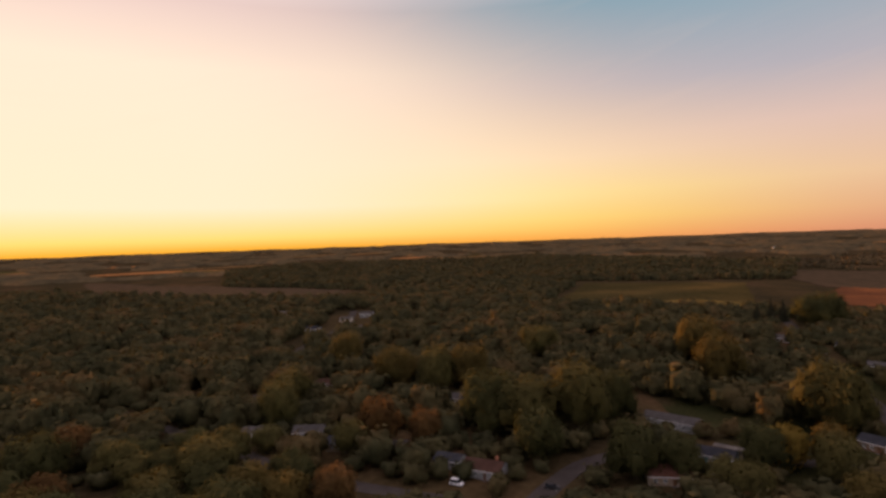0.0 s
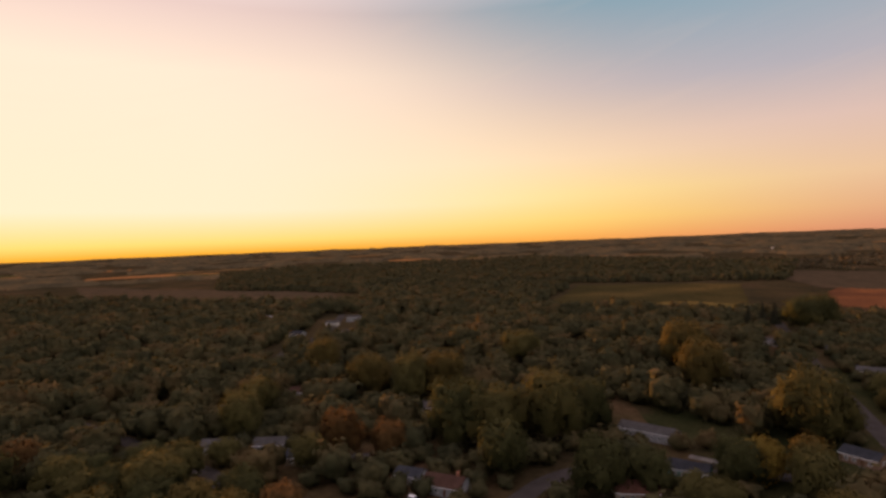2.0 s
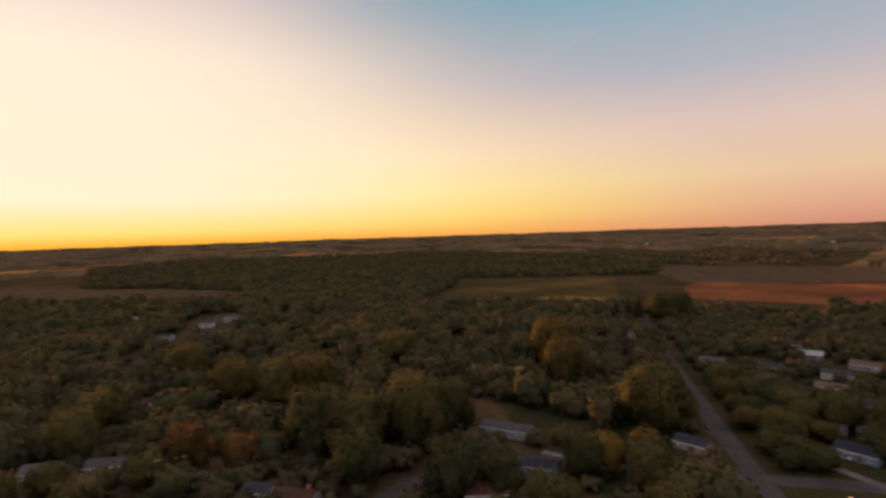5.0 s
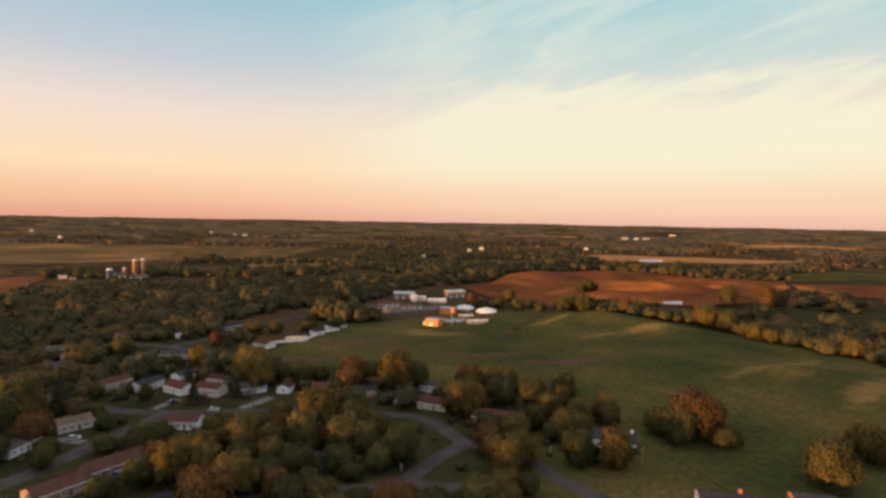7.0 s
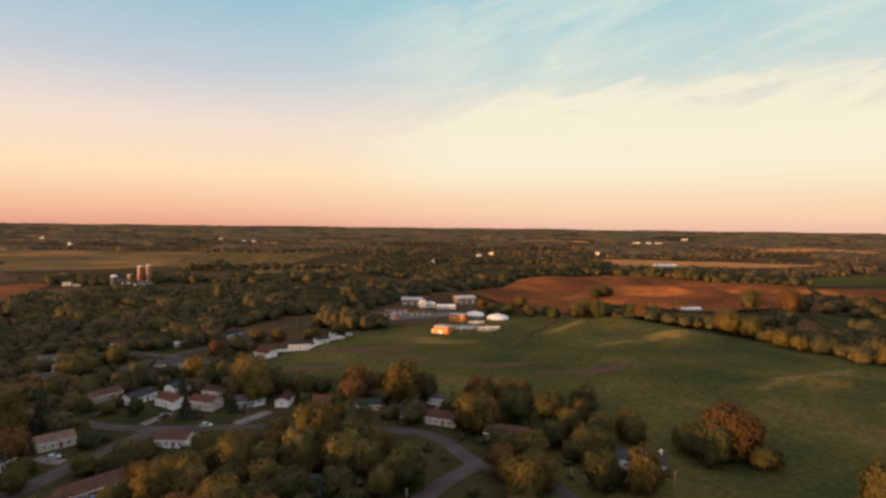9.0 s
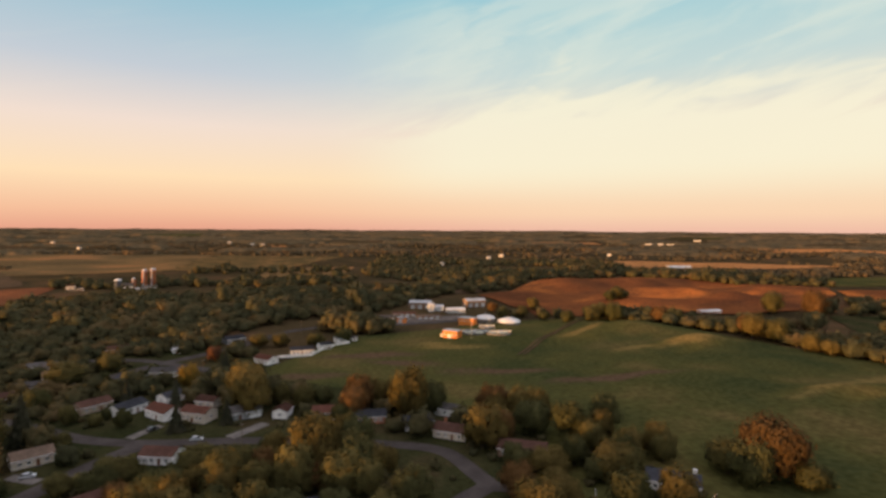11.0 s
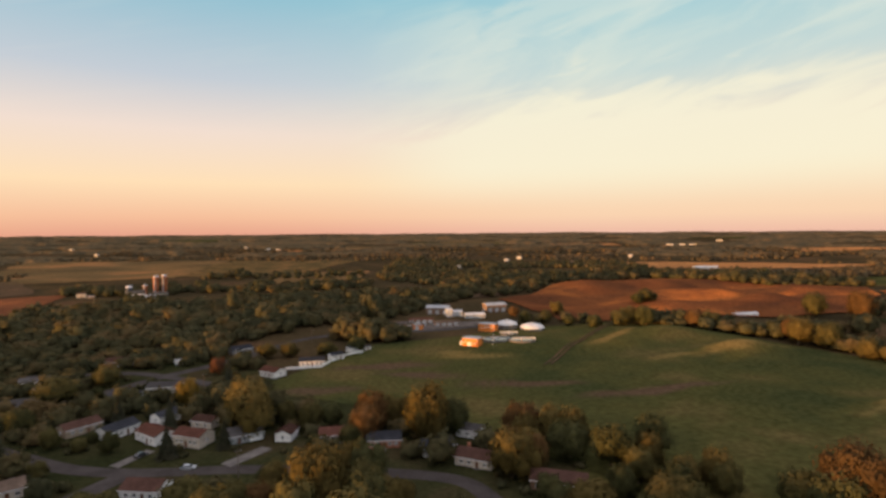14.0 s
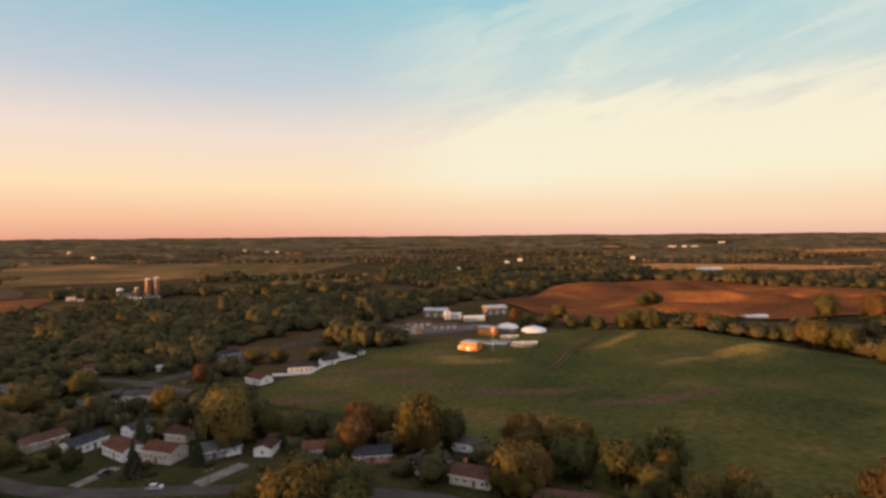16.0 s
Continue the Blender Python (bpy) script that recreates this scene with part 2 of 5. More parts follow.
ROOF = {"brown": (0.068, 0.038, 0.029), "rust": (0.092, 0.043, 0.031), "grey": (0.076, 0.071, 0.068), "slate": (0.038, 0.040, 0.046), "tan": (0.115, 0.084, 0.062), "red": (0.105, 0.040, 0.030), "light": (0.28, 0.28, 0.27)}
for k, v in ROOF.items():
    M["roof_" + k] = material("shingles_" + k, tuple(c * 0.72 for c in v), v, rough=0.9, scale=0.35, fine=1.6, bump=0.03, each=0.22)
M["white_paint"] = material("white_paint", (0.68, 0.68, 0.66), (0.80, 0.79, 0.77), rough=0.55, scale=0.6, fine=7)
M["glass"] = material("window_glass", (0.02, 0.024, 0.03), (0.035, 0.04, 0.045), rough=0.08, scale=0.6, spec=0.6)
M["door_wood"] = material("door_wood", (0.10, 0.05, 0.03), (0.16, 0.08, 0.045), rough=0.6, scale=0.9, fine=8)
M["metal_white"] = material("white_sheet_metal", (0.42, 0.42, 0.415), (0.54, 0.535, 0.52), rough=0.45, scale=0.15, fine=2)
M["metal_pale"] = material("pale_sheet_metal", (0.25, 0.26, 0.265), (0.34, 0.345, 0.345), rough=0.5, scale=0.15, fine=2)
M["metal_grey"] = material("grey_sheet_metal", (0.30, 0.31, 0.32), (0.42, 0.42, 0.42), rough=0.45, scale=0.15, fine=2)
M["silo_stave"] = material("glazed_tile", (0.27, 0.095, 0.045), (0.36, 0.135, 0.06), rough=0.8, scale=0.25, fine=2.5)
M["dark_steel"] = material("dark_steel", (0.05, 0.055, 0.07), (0.09, 0.095, 0.11), rough=0.5, scale=0.5, fine=4)
M["tyre"] = material("rubber", (0.018, 0.018, 0.018), (0.03, 0.03, 0.03), rough=0.85, scale=2)
for k, v in {"red": (0.28, 0.02, 0.02), "white": (0.7, 0.7, 0.7), "silver": (0.38, 0.39, 0.4), "black": (0.02, 0.02, 0.022), "blue": (0.04, 0.09, 0.22)}.items():
    M["car_" + k] = material("car_paint_" + k, tuple(c * 0.9 for c in v), v, rough=0.28, scale=0.7, spec=0.5)
M["weathered"] = material("weathered_wood", (0.085, 0.066, 0.052), (0.14, 0.11, 0.085), rough=0.85, scale=0.8, fine=6, bump=0.02)


# ---- mesh helpers ----
class Shape:
    """Gathers quads and triangles."""

    def __init__(self):
        self.v, self.f = [], []

    def poly(self, pts):
        i = len(self.v)
        self.v += [tuple(p) for p in pts]
        self.f.append(tuple(range(i, i + len(pts))))

    def box(self, x0, x1, y0, y1, z0, z1):
        i = len(self.v)
        self.v += [(x, y, z) for z in (z0, z1) for x, y in ((x0, y0), (x1, y0), (x1, y1), (x0, y1))]
        self.f += [(i, i + 3, i + 2, i + 1), (i + 4, i + 5, i + 6, i + 7)] + [(i + a, i + (a + 1) % 4, i + 4 + (a + 1) % 4, i + 4 + a) for a in range(4)]
        return self

    def prism(self, outline, axis, a, b):
        """An outline of (u, z) swept along x or y from a to b."""
        i, n = len(self.v), len(outline)
        for s in (a, b):
            self.v += [(s, u, z) if axis == "x" else (u, s, z) for u, z in outline]
        self.f += [tuple(range(i, i + n)), tuple(range(i + 2 * n - 1, i + n - 1, -1))]
        self.f += [(i + k, i + (k + 1) % n, i + n + (k + 1) % n, i + n + k) for k in range(n)]
        return self

    def tube(self, p, q, r, s, n=8, cap=True):
        p, q = Vector(p), Vector(q)
        d = (q - p).normalized()
        u = d.orthogonal().normalized()
        w = d.cross(u)
        i = len(self.v)
        for c, rad in ((p, r), (q, s)):
            self.v += [tuple(c + (u * math.cos(a) + w * math.sin(a)) * rad) for a in (2 * math.pi * k / n for k in range(n))]
        self.f += [(i + k, i + (k + 1) % n, i + n + (k + 1) % n, i + n + k) for k in range(n)]
        if cap:
            self.f += [tuple(range(i + n - 1, i - 1, -1)), tuple(range(i + n, i + 2 * n))]
        return self

    def lathe(self, profile, n=24, x=0.0, y=0.0):
        """A profile of (radius, z) turned about an upright axis."""
        i = len(self.v)
        for r, z in profile:
            self.v += [(x + r * math.cos(2 * math.pi * k / n), y + r * math.sin(2 * math.pi * k / n), z) for k in range(n)]
        for j in range(len(profile) - 1):
            a = i + j * n
            self.f += [(a + k, a + (k + 1) % n, a + n + (k + 1) % n, a + n + k) for k in range(n)]
        return self

    def mesh(self, name, mat, smooth=False):
        me = bpy.data.meshes.new(name)
        me.from_pydata(self.v, [], self.f)
        bm = bmesh.new()
        bm.from_mesh(me)
        bmesh.ops.recalc_face_normals(bm, faces=bm.faces)
        bm.to_mesh(me)
        bm.free()
        me.materials.append(mat)
        if smooth:
            me.shade_smooth()
        return me


def part(name, shape, mat, parent, label="", at=None, smooth=False):
    me = shape if isinstance(shape, bpy.types.Mesh) else shape.mesh(name, mat, smooth)
    ob = new(name, me)
    ob.parent = parent
    if at is not None:
        ob.matrix_basis = at
    return tagged(ob, label=label)


def thing(name, m, label, category, group="", kind=""):
    ob = new(name)
    ob.empty_display_size = 0.5
    ob.matrix_basis = m
    return tagged(ob, label, category, group, kind)


def quads(name, V, F, mat, N=None):
    """A mesh of quads from arrays, with rounded shading where normals are given."""
    me = bpy.data.meshes.new(name)
    me.vertices.add(len(V))
    me.vertices.foreach_set("co", np.ascontiguousarray(V, dtype=np.float32).ravel())
    me.loops.add(len(F) * 4)
    me.loops.foreach_set("vertex_index", np.ascontiguousarray(F, dtype=np.int32).ravel())
    me.polygons.add(len(F))
    me.polygons.foreach_set("loop_start", np.arange(0, len(F) * 4, 4, dtype=np.int32))
    me.update(calc_edges=True)
    me.materials.append(mat)
    if N is not None:
        me.shade_smooth()
        me.normals_split_custom_set_from_vertices(np.ascontiguousarray(N, dtype=np.float32))
    return me


# ---- ground ----
def smooth(v):
    v = min(max(v, 0.0), 1.0)
    return v * v * (3 - 2 * v)


def height(x, y):
    """The lie of the land: flat under the town, low swells in the pasture, a hill of ploughed soil, long rises to the horizon."""
    r = math.hypot(x, y - 40)
    z = 60 * max(0.0, (r - 1000) / 3600) ** 1.3
    z += 5.5 * smooth((r - 520) / 500) * noise.noise((x / 210, y / 210, 0.3)) + 3 * smooth((r - 1500) / 1000) * noise.noise((x / 420, y / 420, 4.0))
    q = math.exp(-((x - 330) / 190) ** 4 - ((y - 690) / 150) ** 4)
    z += q * 15.0 * noise.noise((x / 95, y / 70, 2.2))
    z += 7.0 * math.exp(-((x - 390) / 115) ** 2 - ((y - 835) / 62) ** 2) + 8 * math.exp(-((x - 384) / 28) ** 2 - ((y - 640) / 24) ** 2)
    z += 5.5 * math.exp(-((x - 258) / 44) ** 2 - ((y - 720) / 140) ** 4)
    z += 7 * math.exp(-((x - 560) / 110) ** 2 - ((y - 640) / 80) ** 2)
    p = math.exp(-((x - 165) / 85) ** 4 - ((y - 370) / 120) ** 4)
    z += p * (3.6 * noise.noise((x / 48, y / 42, 7.0)) + 1.8)
    z += 6.6 * math.exp(-((x - 190) / 30) ** 2 - ((y - 462) / 22) ** 2) + 6.4 * math.exp(-((x - 216) / 26) ** 2 - ((y - 404) / 11) ** 2) + 6.2 * math.exp(-((x - 218) / 34) ** 2 - ((y - 290) / 12) ** 2)
    return z


def ground_mesh():
    radii = [4 + 9 * i for i in range(80)]
    while radii[-1] < 4700:
        radii.append(radii[-1] * 1.035 + 4)
    n = 288
    V = [(0, 40, 0)]
    for r in radii:
        for k in range(n):
            a = 2 * math.pi * k / n
            x, y = r * math.cos(a), 40 + r * math.sin(a)
            sink = 1.6 * math.exp(-((x - 330) / 210) ** 4 - ((y - 690) / 170) ** 4) + 1.0 * math.exp(-((x - 165) / 85) ** 4 - ((y - 370) / 120) ** 4)
            V.append((x, y, height(x, y) - sink))
    F = [(0, 1 + k, 1 + (k + 1) % n) for k in range(n)]
    for j in range(len(radii) - 1):
        a = 1 + j * n
        F += [(a + k, a + n + k, a + n + (k + 1) % n, a + (k + 1) % n) for k in range(n)]
    me = bpy.data.meshes.new("ground")
    me.from_pydata(V, [], F)
    me.materials.append(M["meadow"])
    me.shade_smooth()
    return me


tagged(new("ground", ground_mesh()), "rolling dusk meadow and grass running out to the horizon", "ground", kind="structure")


# where streaks of low sun are painted gold into the pasture, and where it is worn bare: centre, half length, half
# width, turn
SUNLIT = ((46, 414, 24, 7, -4), (34, 425, 14, 5, 10), (196, 478, 40, 9, -22), (212, 404, 36, 8, 14), (160, 396, 18, 5, 20), (228, 303, 44, 5, 25), (244, 262, 34, 8, 32), (150, 455, 30, 6, 40))
BARE = ((-4, 394, 30, 9, 6), (-40, 347, 22, 7, 6), (14, 372, 26, 6, -10), (120, 330, 40, 6, 10), (60, 350, 30, 6, -6))


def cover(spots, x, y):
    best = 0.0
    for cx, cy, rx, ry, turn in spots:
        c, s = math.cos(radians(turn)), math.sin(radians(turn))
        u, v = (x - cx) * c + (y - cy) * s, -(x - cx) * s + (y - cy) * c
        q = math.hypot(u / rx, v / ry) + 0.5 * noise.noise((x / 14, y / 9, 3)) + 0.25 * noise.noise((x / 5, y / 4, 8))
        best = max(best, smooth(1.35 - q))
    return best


def field(name, a, b, c, d, mat, label, lift=0.25, n=26, wob=6.0, rise=0.0005):
    """A patch of farmland with slightly uneven edges, laid over the ground; four corners in turn."""
    V, F = [], []
    for i in range(n + 1):
        for j in range(n + 1):
            u, v = i / n, j / n
            x = (a[0] * (1 - u) + b[0] * u) * (1 - v) + (d[0] * (1 - u) + c[0] * u) * v
            y = (a[1] * (1 - u) + b[1] * u) * (1 - v) + (d[1] * (1 - u) + c[1] * u) * v
            x += wob * noise.noise((x / 60, y / 60, 11))
            y += wob * noise.noise((x / 60, y / 60, 17)) + 0.35 * wob * noise.noise((x / 14, y / 14, 5))
            V.append((x, y, height(x, y) + lift + rise * math.hypot(x, y)))
    F = [(i * (n + 1) + j, (i + 1) * (n + 1) + j, (i + 1) * (n + 1) + j + 1, i * (n + 1) + j + 1) for i in range(n) for j in range(n)]
    me = bpy.data.meshes.new(name)
    me.from_pydata(V, [], F)
    me.materials.append(M[mat])
    me.shade_smooth()
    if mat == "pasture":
        for key, spots in (("dry", SUNLIT), ("bare", BARE)):
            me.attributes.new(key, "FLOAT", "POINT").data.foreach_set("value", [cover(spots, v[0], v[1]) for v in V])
    ob = new(name, me)
    if me.polygons[0].normal.z < 0:
        me.flip_normals()
    return tagged(ob, label, "field", kind="structure")


field("lawn", (-300, 140), (-60, 100), (40, 190), (-240, 420), "lawn", "mown dark green lawns between the houses", n=24, lift=0.03, wob=8, rise=0.0)
field("lawn", (-240, 420), (40, 190), (60, 262), (-110, 430), "lawn", "dark green back gardens along the pasture", n=24, lift=0.034, wob=8, rise=0.0)
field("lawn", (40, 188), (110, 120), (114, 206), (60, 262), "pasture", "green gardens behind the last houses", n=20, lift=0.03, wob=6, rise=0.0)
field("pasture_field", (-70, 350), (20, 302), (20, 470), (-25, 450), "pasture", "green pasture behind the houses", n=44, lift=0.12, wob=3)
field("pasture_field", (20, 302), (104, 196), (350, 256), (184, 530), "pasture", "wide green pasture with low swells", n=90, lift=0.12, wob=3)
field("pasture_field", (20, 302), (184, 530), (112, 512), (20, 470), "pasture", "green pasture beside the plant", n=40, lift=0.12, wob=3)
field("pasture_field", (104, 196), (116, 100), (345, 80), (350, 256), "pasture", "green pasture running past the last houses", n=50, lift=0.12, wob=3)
field("soil_field", (135, 536), (430, 545), (585, 735), (110, 700), "soil", "bare ploughed field of red-brown soil", n=40)
field("soil_field", (110, 700), (585, 735), (400, 905), (235, 850), "soil", "crown of the red-brown ploughed hill", n=30)
field("soil_field", (470, 575), (600, 560), (720, 690), (535, 665), "soil", "red-brown ploughed field on a rise", n=24)
field("green_field", (320, 360), (420, 340), (540, 520), (395, 510), "lawn", "dark green field in a hollow", n=20)
field("soil_field", (-505, 470), (-342, 556), (-405, 795), (-640, 640), "brown_soil", "red-brown ploughed field near a farm", n=26)
field("stubble_field", (-640, 620), (-445, 800), (-600, 1000), (-980, 760), "bare", "dull brown ploughed field", n=26)
field("crop_field", (-880, 385), (-600, 215), (-478, 385), (-735, 572), "yellow_crop", "yellow-green crop field beside woods", n=26)
field("stubble_field", (-640, 940), (-375, 1030), (-455, 1590), (-940, 1540), "dry_grass", "broad dry grassland behind a farm", n=36, wob=16)
field("grass_field", (-375, 1030), (-165, 1170), (-100, 1500), (-455, 1590), "gold_grass", "golden-green grassland behind a farm", n=36, wob=26)
field("stubble_field", (-200, 950), (-70, 1030), (-60, 1150), (-240, 1165), "dry_grass", "strip of dry grass between woods", n=20, wob=16)
field("bare_field", (10, 690), (110, 715), (160, 830), (20, 790), "bare", "dark brown ploughed strip behind the plant", n=20, wob=12)
field("stubble_field", (480, 1110), (930, 1090), (960, 1190), (500, 1330), "stubble", "tan stubble field on a far rise", n=26)
field("green_field", (600, 760), (980, 740), (1060, 860), (640, 900), "pasture", "pale green strip field", n=20)
field("stubble_field", (-1080, -460), (-805, -10), (-1000, -20), (-1480, -640), "bare", "brown field at the edge of town", n=24)
field("stubble_field", (-1880, -400), (-1780, -760), (-1880, -780), (-2000, -380), "stubble", "pale far field catching the last light", n=20)


def patch(name, x, y, rx, ry, turn, mat, label, lift=0.6):
    """A patch of ground with a ragged outline, longer than wide."""
    n, rings = 72, 5
    c, s = math.cos(radians(turn)), math.sin(radians(turn))
    V = [(x, y, height(x, y) + lift)]
    for j in range(1, rings + 1):
        for k in range(n):
            a = 2 * math.pi * k / n
            q = j / rings * (0.85 + 0.32 * noise.noise((1.1 * math.cos(a) + 0.37 * x, 1.1 * math.sin(a), 0.37 * y)) + 0.12 * noise.noise((3.5 * math.cos(a), 3.5 * math.sin(a) + 0.37 * x, 0.37 * y)))
            u, v = rx * q * math.cos(a), ry * q * math.sin(a)
            px, py = x + u * c - v * s, y + u * s + v * c
            V.append((px, py, height(px, py) + lift))
    F = [(0, 1 + k, 1 + (k + 1) % n) for k in range(n)]
    for j in range(rings - 1):
        i = 1 + j * n
        F += [(i + k, i + n + k, i + n + (k + 1) % n, i + (k + 1) % n) for k in range(n)]
    me = bpy.data.meshes.new(name)
    me.from_pydata(V, [], F)
    me.materials.append(M[mat])
    me.shade_smooth()
    return tagged(new(name, me), label, "field", kind="structure")


for x, y, rx, ry, turn in ((-545, 385, 62, 30, 30), (-500, 372, 34, 16, 60)):
    patch("ripe_patch", x, y, rx, ry, turn, "gold_crop", "patch of paler golden crop", 0.7)


# ---- roads ----
def ribbon(name, pts, width, mat, label, category, lift=0.06):
    """A paved strip along a smoothed line, with a shallow crown and thickness at its edges."""
    line = [Vector(p) for p in pts]
    for _ in range(3):
        line = [line[0]] + [q for a, b in zip(line, line[1:]) for q in (a * 0.75 + b * 0.25, a * 0.25 + b * 0.75)] + [line[-1]]
    s = Shape()
    rows = []
    for i, p in enumerate(line):
        d = (line[min(i + 1, len(line) - 1)] - line[max(i - 1, 0)]).normalized()
        n = Vector((-d.y, d.x))
        row = []
        for k, dz in ((-0.5, -0.1), (-0.5, 0), (0, 0.05), (0.5, 0), (0.5, -0.1)):
            q = p + n * (k * width)
            row.append(len(s.v))
            s.v.append((q.x, q.y, height(q.x, q.y) + lift + dz))
        rows.append(row)
    for a, b in zip(rows, rows[1:]):
        s.f += [(a[k], a[k + 1], b[k + 1], b[k]) for k in range(4)]
    ROADS.append((line, width))
    return tagged(new(name, s.mesh(name, M[mat])), label, category, kind="structure")


ROADS = []
ribbon("road", ((-418, 360), (-401, 348), (-346, 311), (-285, 267), (-222, 225), (-175, 194), (-132, 167), (-100, 147), (-60, 120), (0, 80)), 7.4, "asphalt", "straight grey asphalt road leading out of town", "road")
ribbon("road", ((-134, 166), (-122, 184), (-108, 203), (-100, 222), (-93, 241), (-84, 259)), 7.5, "asphalt", "side street of worn grey asphalt", "road", 0.065)
ribbon("road", ((-230, 325), (-161, 294), (-130, 279), (-106, 265), (-82, 260), (-51, 261), (-24, 258), (8, 252), (22, 246), (27, 236), (31, 224), (34, 218), (24, 210), (16, 200), (9, 190), (-4, 187), (-20, 186), (-45, 183)), 6.4, "asphalt", "winding residential street of grey asphalt", "road", 0.07)
ribbon("road", ((10, 191), (17, 187), (26, 186), (36, 188)), 5.5, "asphalt", "short grey lane beside a grass island", "road", 0.075)
ribbon("road", ((33, 217), (40, 216), (49, 209), (55, 198), (58, 188), (66, 176), (74, 162)), 6.0, "asphalt", "grey lane curving past the last gardens", "road", 0.08)
ribbon("road", ((-134, 167), (-148, 149), (-167, 121), (-181, 106), (-180, 70), (-160, 46), (-130, 20)), 7.0, "asphalt", "tree-lined grey street", "road", 0.065)
ribbon("road", ((-290, -124), (-220, -55), (-193, -34), (-177, -11), (-165, 8), (-148, 33)), 6.5, "asphalt", "tree-shaded grey street", "road", 0.07)
ribbon("path", ((-184, -94), (-187, -65), (-196, -51), (-202, -39)), 3.2, "concrete", "curving pale concrete path", "path", 0.08)
ribbon("road", ((-176, 330), (-144, 342), (-124, 384), (-108, 402), (-92, 428), (-72, 480), (-40, 500), (30, 505), (62, 520)), 7.5, "asphalt", "grey street leading to the plant", "road", 0.065)
ribbon("road", ((-200, 388), (-146, 394), (-124, 384), (-94, 366), (-78, 352)), 6.5, "asphalt", "grey cross street between the back gardens", "road", 0.075)
ribbon("road", ((-660, -4), (-600, -8), (-547, -14), (-490, -28), (-440, -46), (-400, -52)), 8.0, "asphalt", "grey street in a gap of the canopy", "road", 0.07)
ribbon("driveway", ((-91, 266), (-85, 279)), 4.0, "concrete", "pale concrete driveway", "driveway", 0.09)
ribbon("driveway", ((-55, 264), (-45, 278)), 5.0, "concrete", "pale concrete driveway beside a hedge", "driveway", 0.09)
ribbon("driveway", ((-14, 259), (-8, 271)), 4.0, "concrete", "driveway with a red car", "driveway", 0.09)
ribbon("driveway", ((-113, 196), (-131, 196)), 3.6, "gravel", "driveway to a white garage", "driveway", 0.09)
ribbon("driveway", ((-102, 232), (-113, 236)), 4.0, "concrete", "driveway with parked cars", "driveway", 0.09)
ribbon("driveway", ((-180, 118), (-168, 128)), 3.4, "concrete", "narrow concrete driveway", "driveway", 0.09)
for side in (-1.7, 1.7):
    ribbon("track", ((84 + side, 387), (104 + side, 420), (121 + side, 447), (150 + side, 490), (174 + side, 523)), 1.3, "bare", "wheel rut of a farm track across the pasture", "path", 0.8)
ribbon("yard", ((-20, 505), (20, 520), (70, 540)), 22.0, "gravel", "grey gravel yard of the plant", "yard", 0.09)


def on_road(x, y, gap):
    p = Vector((x, y))
    for line, width in ROADS:
        lim = width / 2 + gap
        for q in line:
            if abs(q.x - x) < lim + 6 and abs(q.y - y) < lim + 6 and (q - p).length < lim + 2:
                return True
    return False


# ---- houses ----
HOUSES = []


def window_meshes():
    f = Shape()
    for x0, x1, z0, z1 in ((-0.65, 0.65, -0.62, -0.5), (-0.65, 0.65, 0.5, 0.62), (-0.65, -0.53, -0.5, 0.5), (0.53, 0.65, -0.5, 0.5), (-0.04, 0.04, -0.5, 0.5)):
        f.box(x0, x1, -0.07, 0.03, z0, z1)
    g = Shape().box(-0.53, 0.53, -0.02, 0.02, -0.5, 0.5)
    return f.mesh("window", M["white_paint"]), g.mesh("pane", M["glass"])


WIN, PANE = window_meshes()


def window(parent, x, y, z, turn, k=1.0):
    w = part("window", WIN, None, parent, at=pose(x, y, z, 0, 0, turn) @ Matrix.Diagonal((k, 1, 1, 1)))
    part("pane", PANE, None, w)


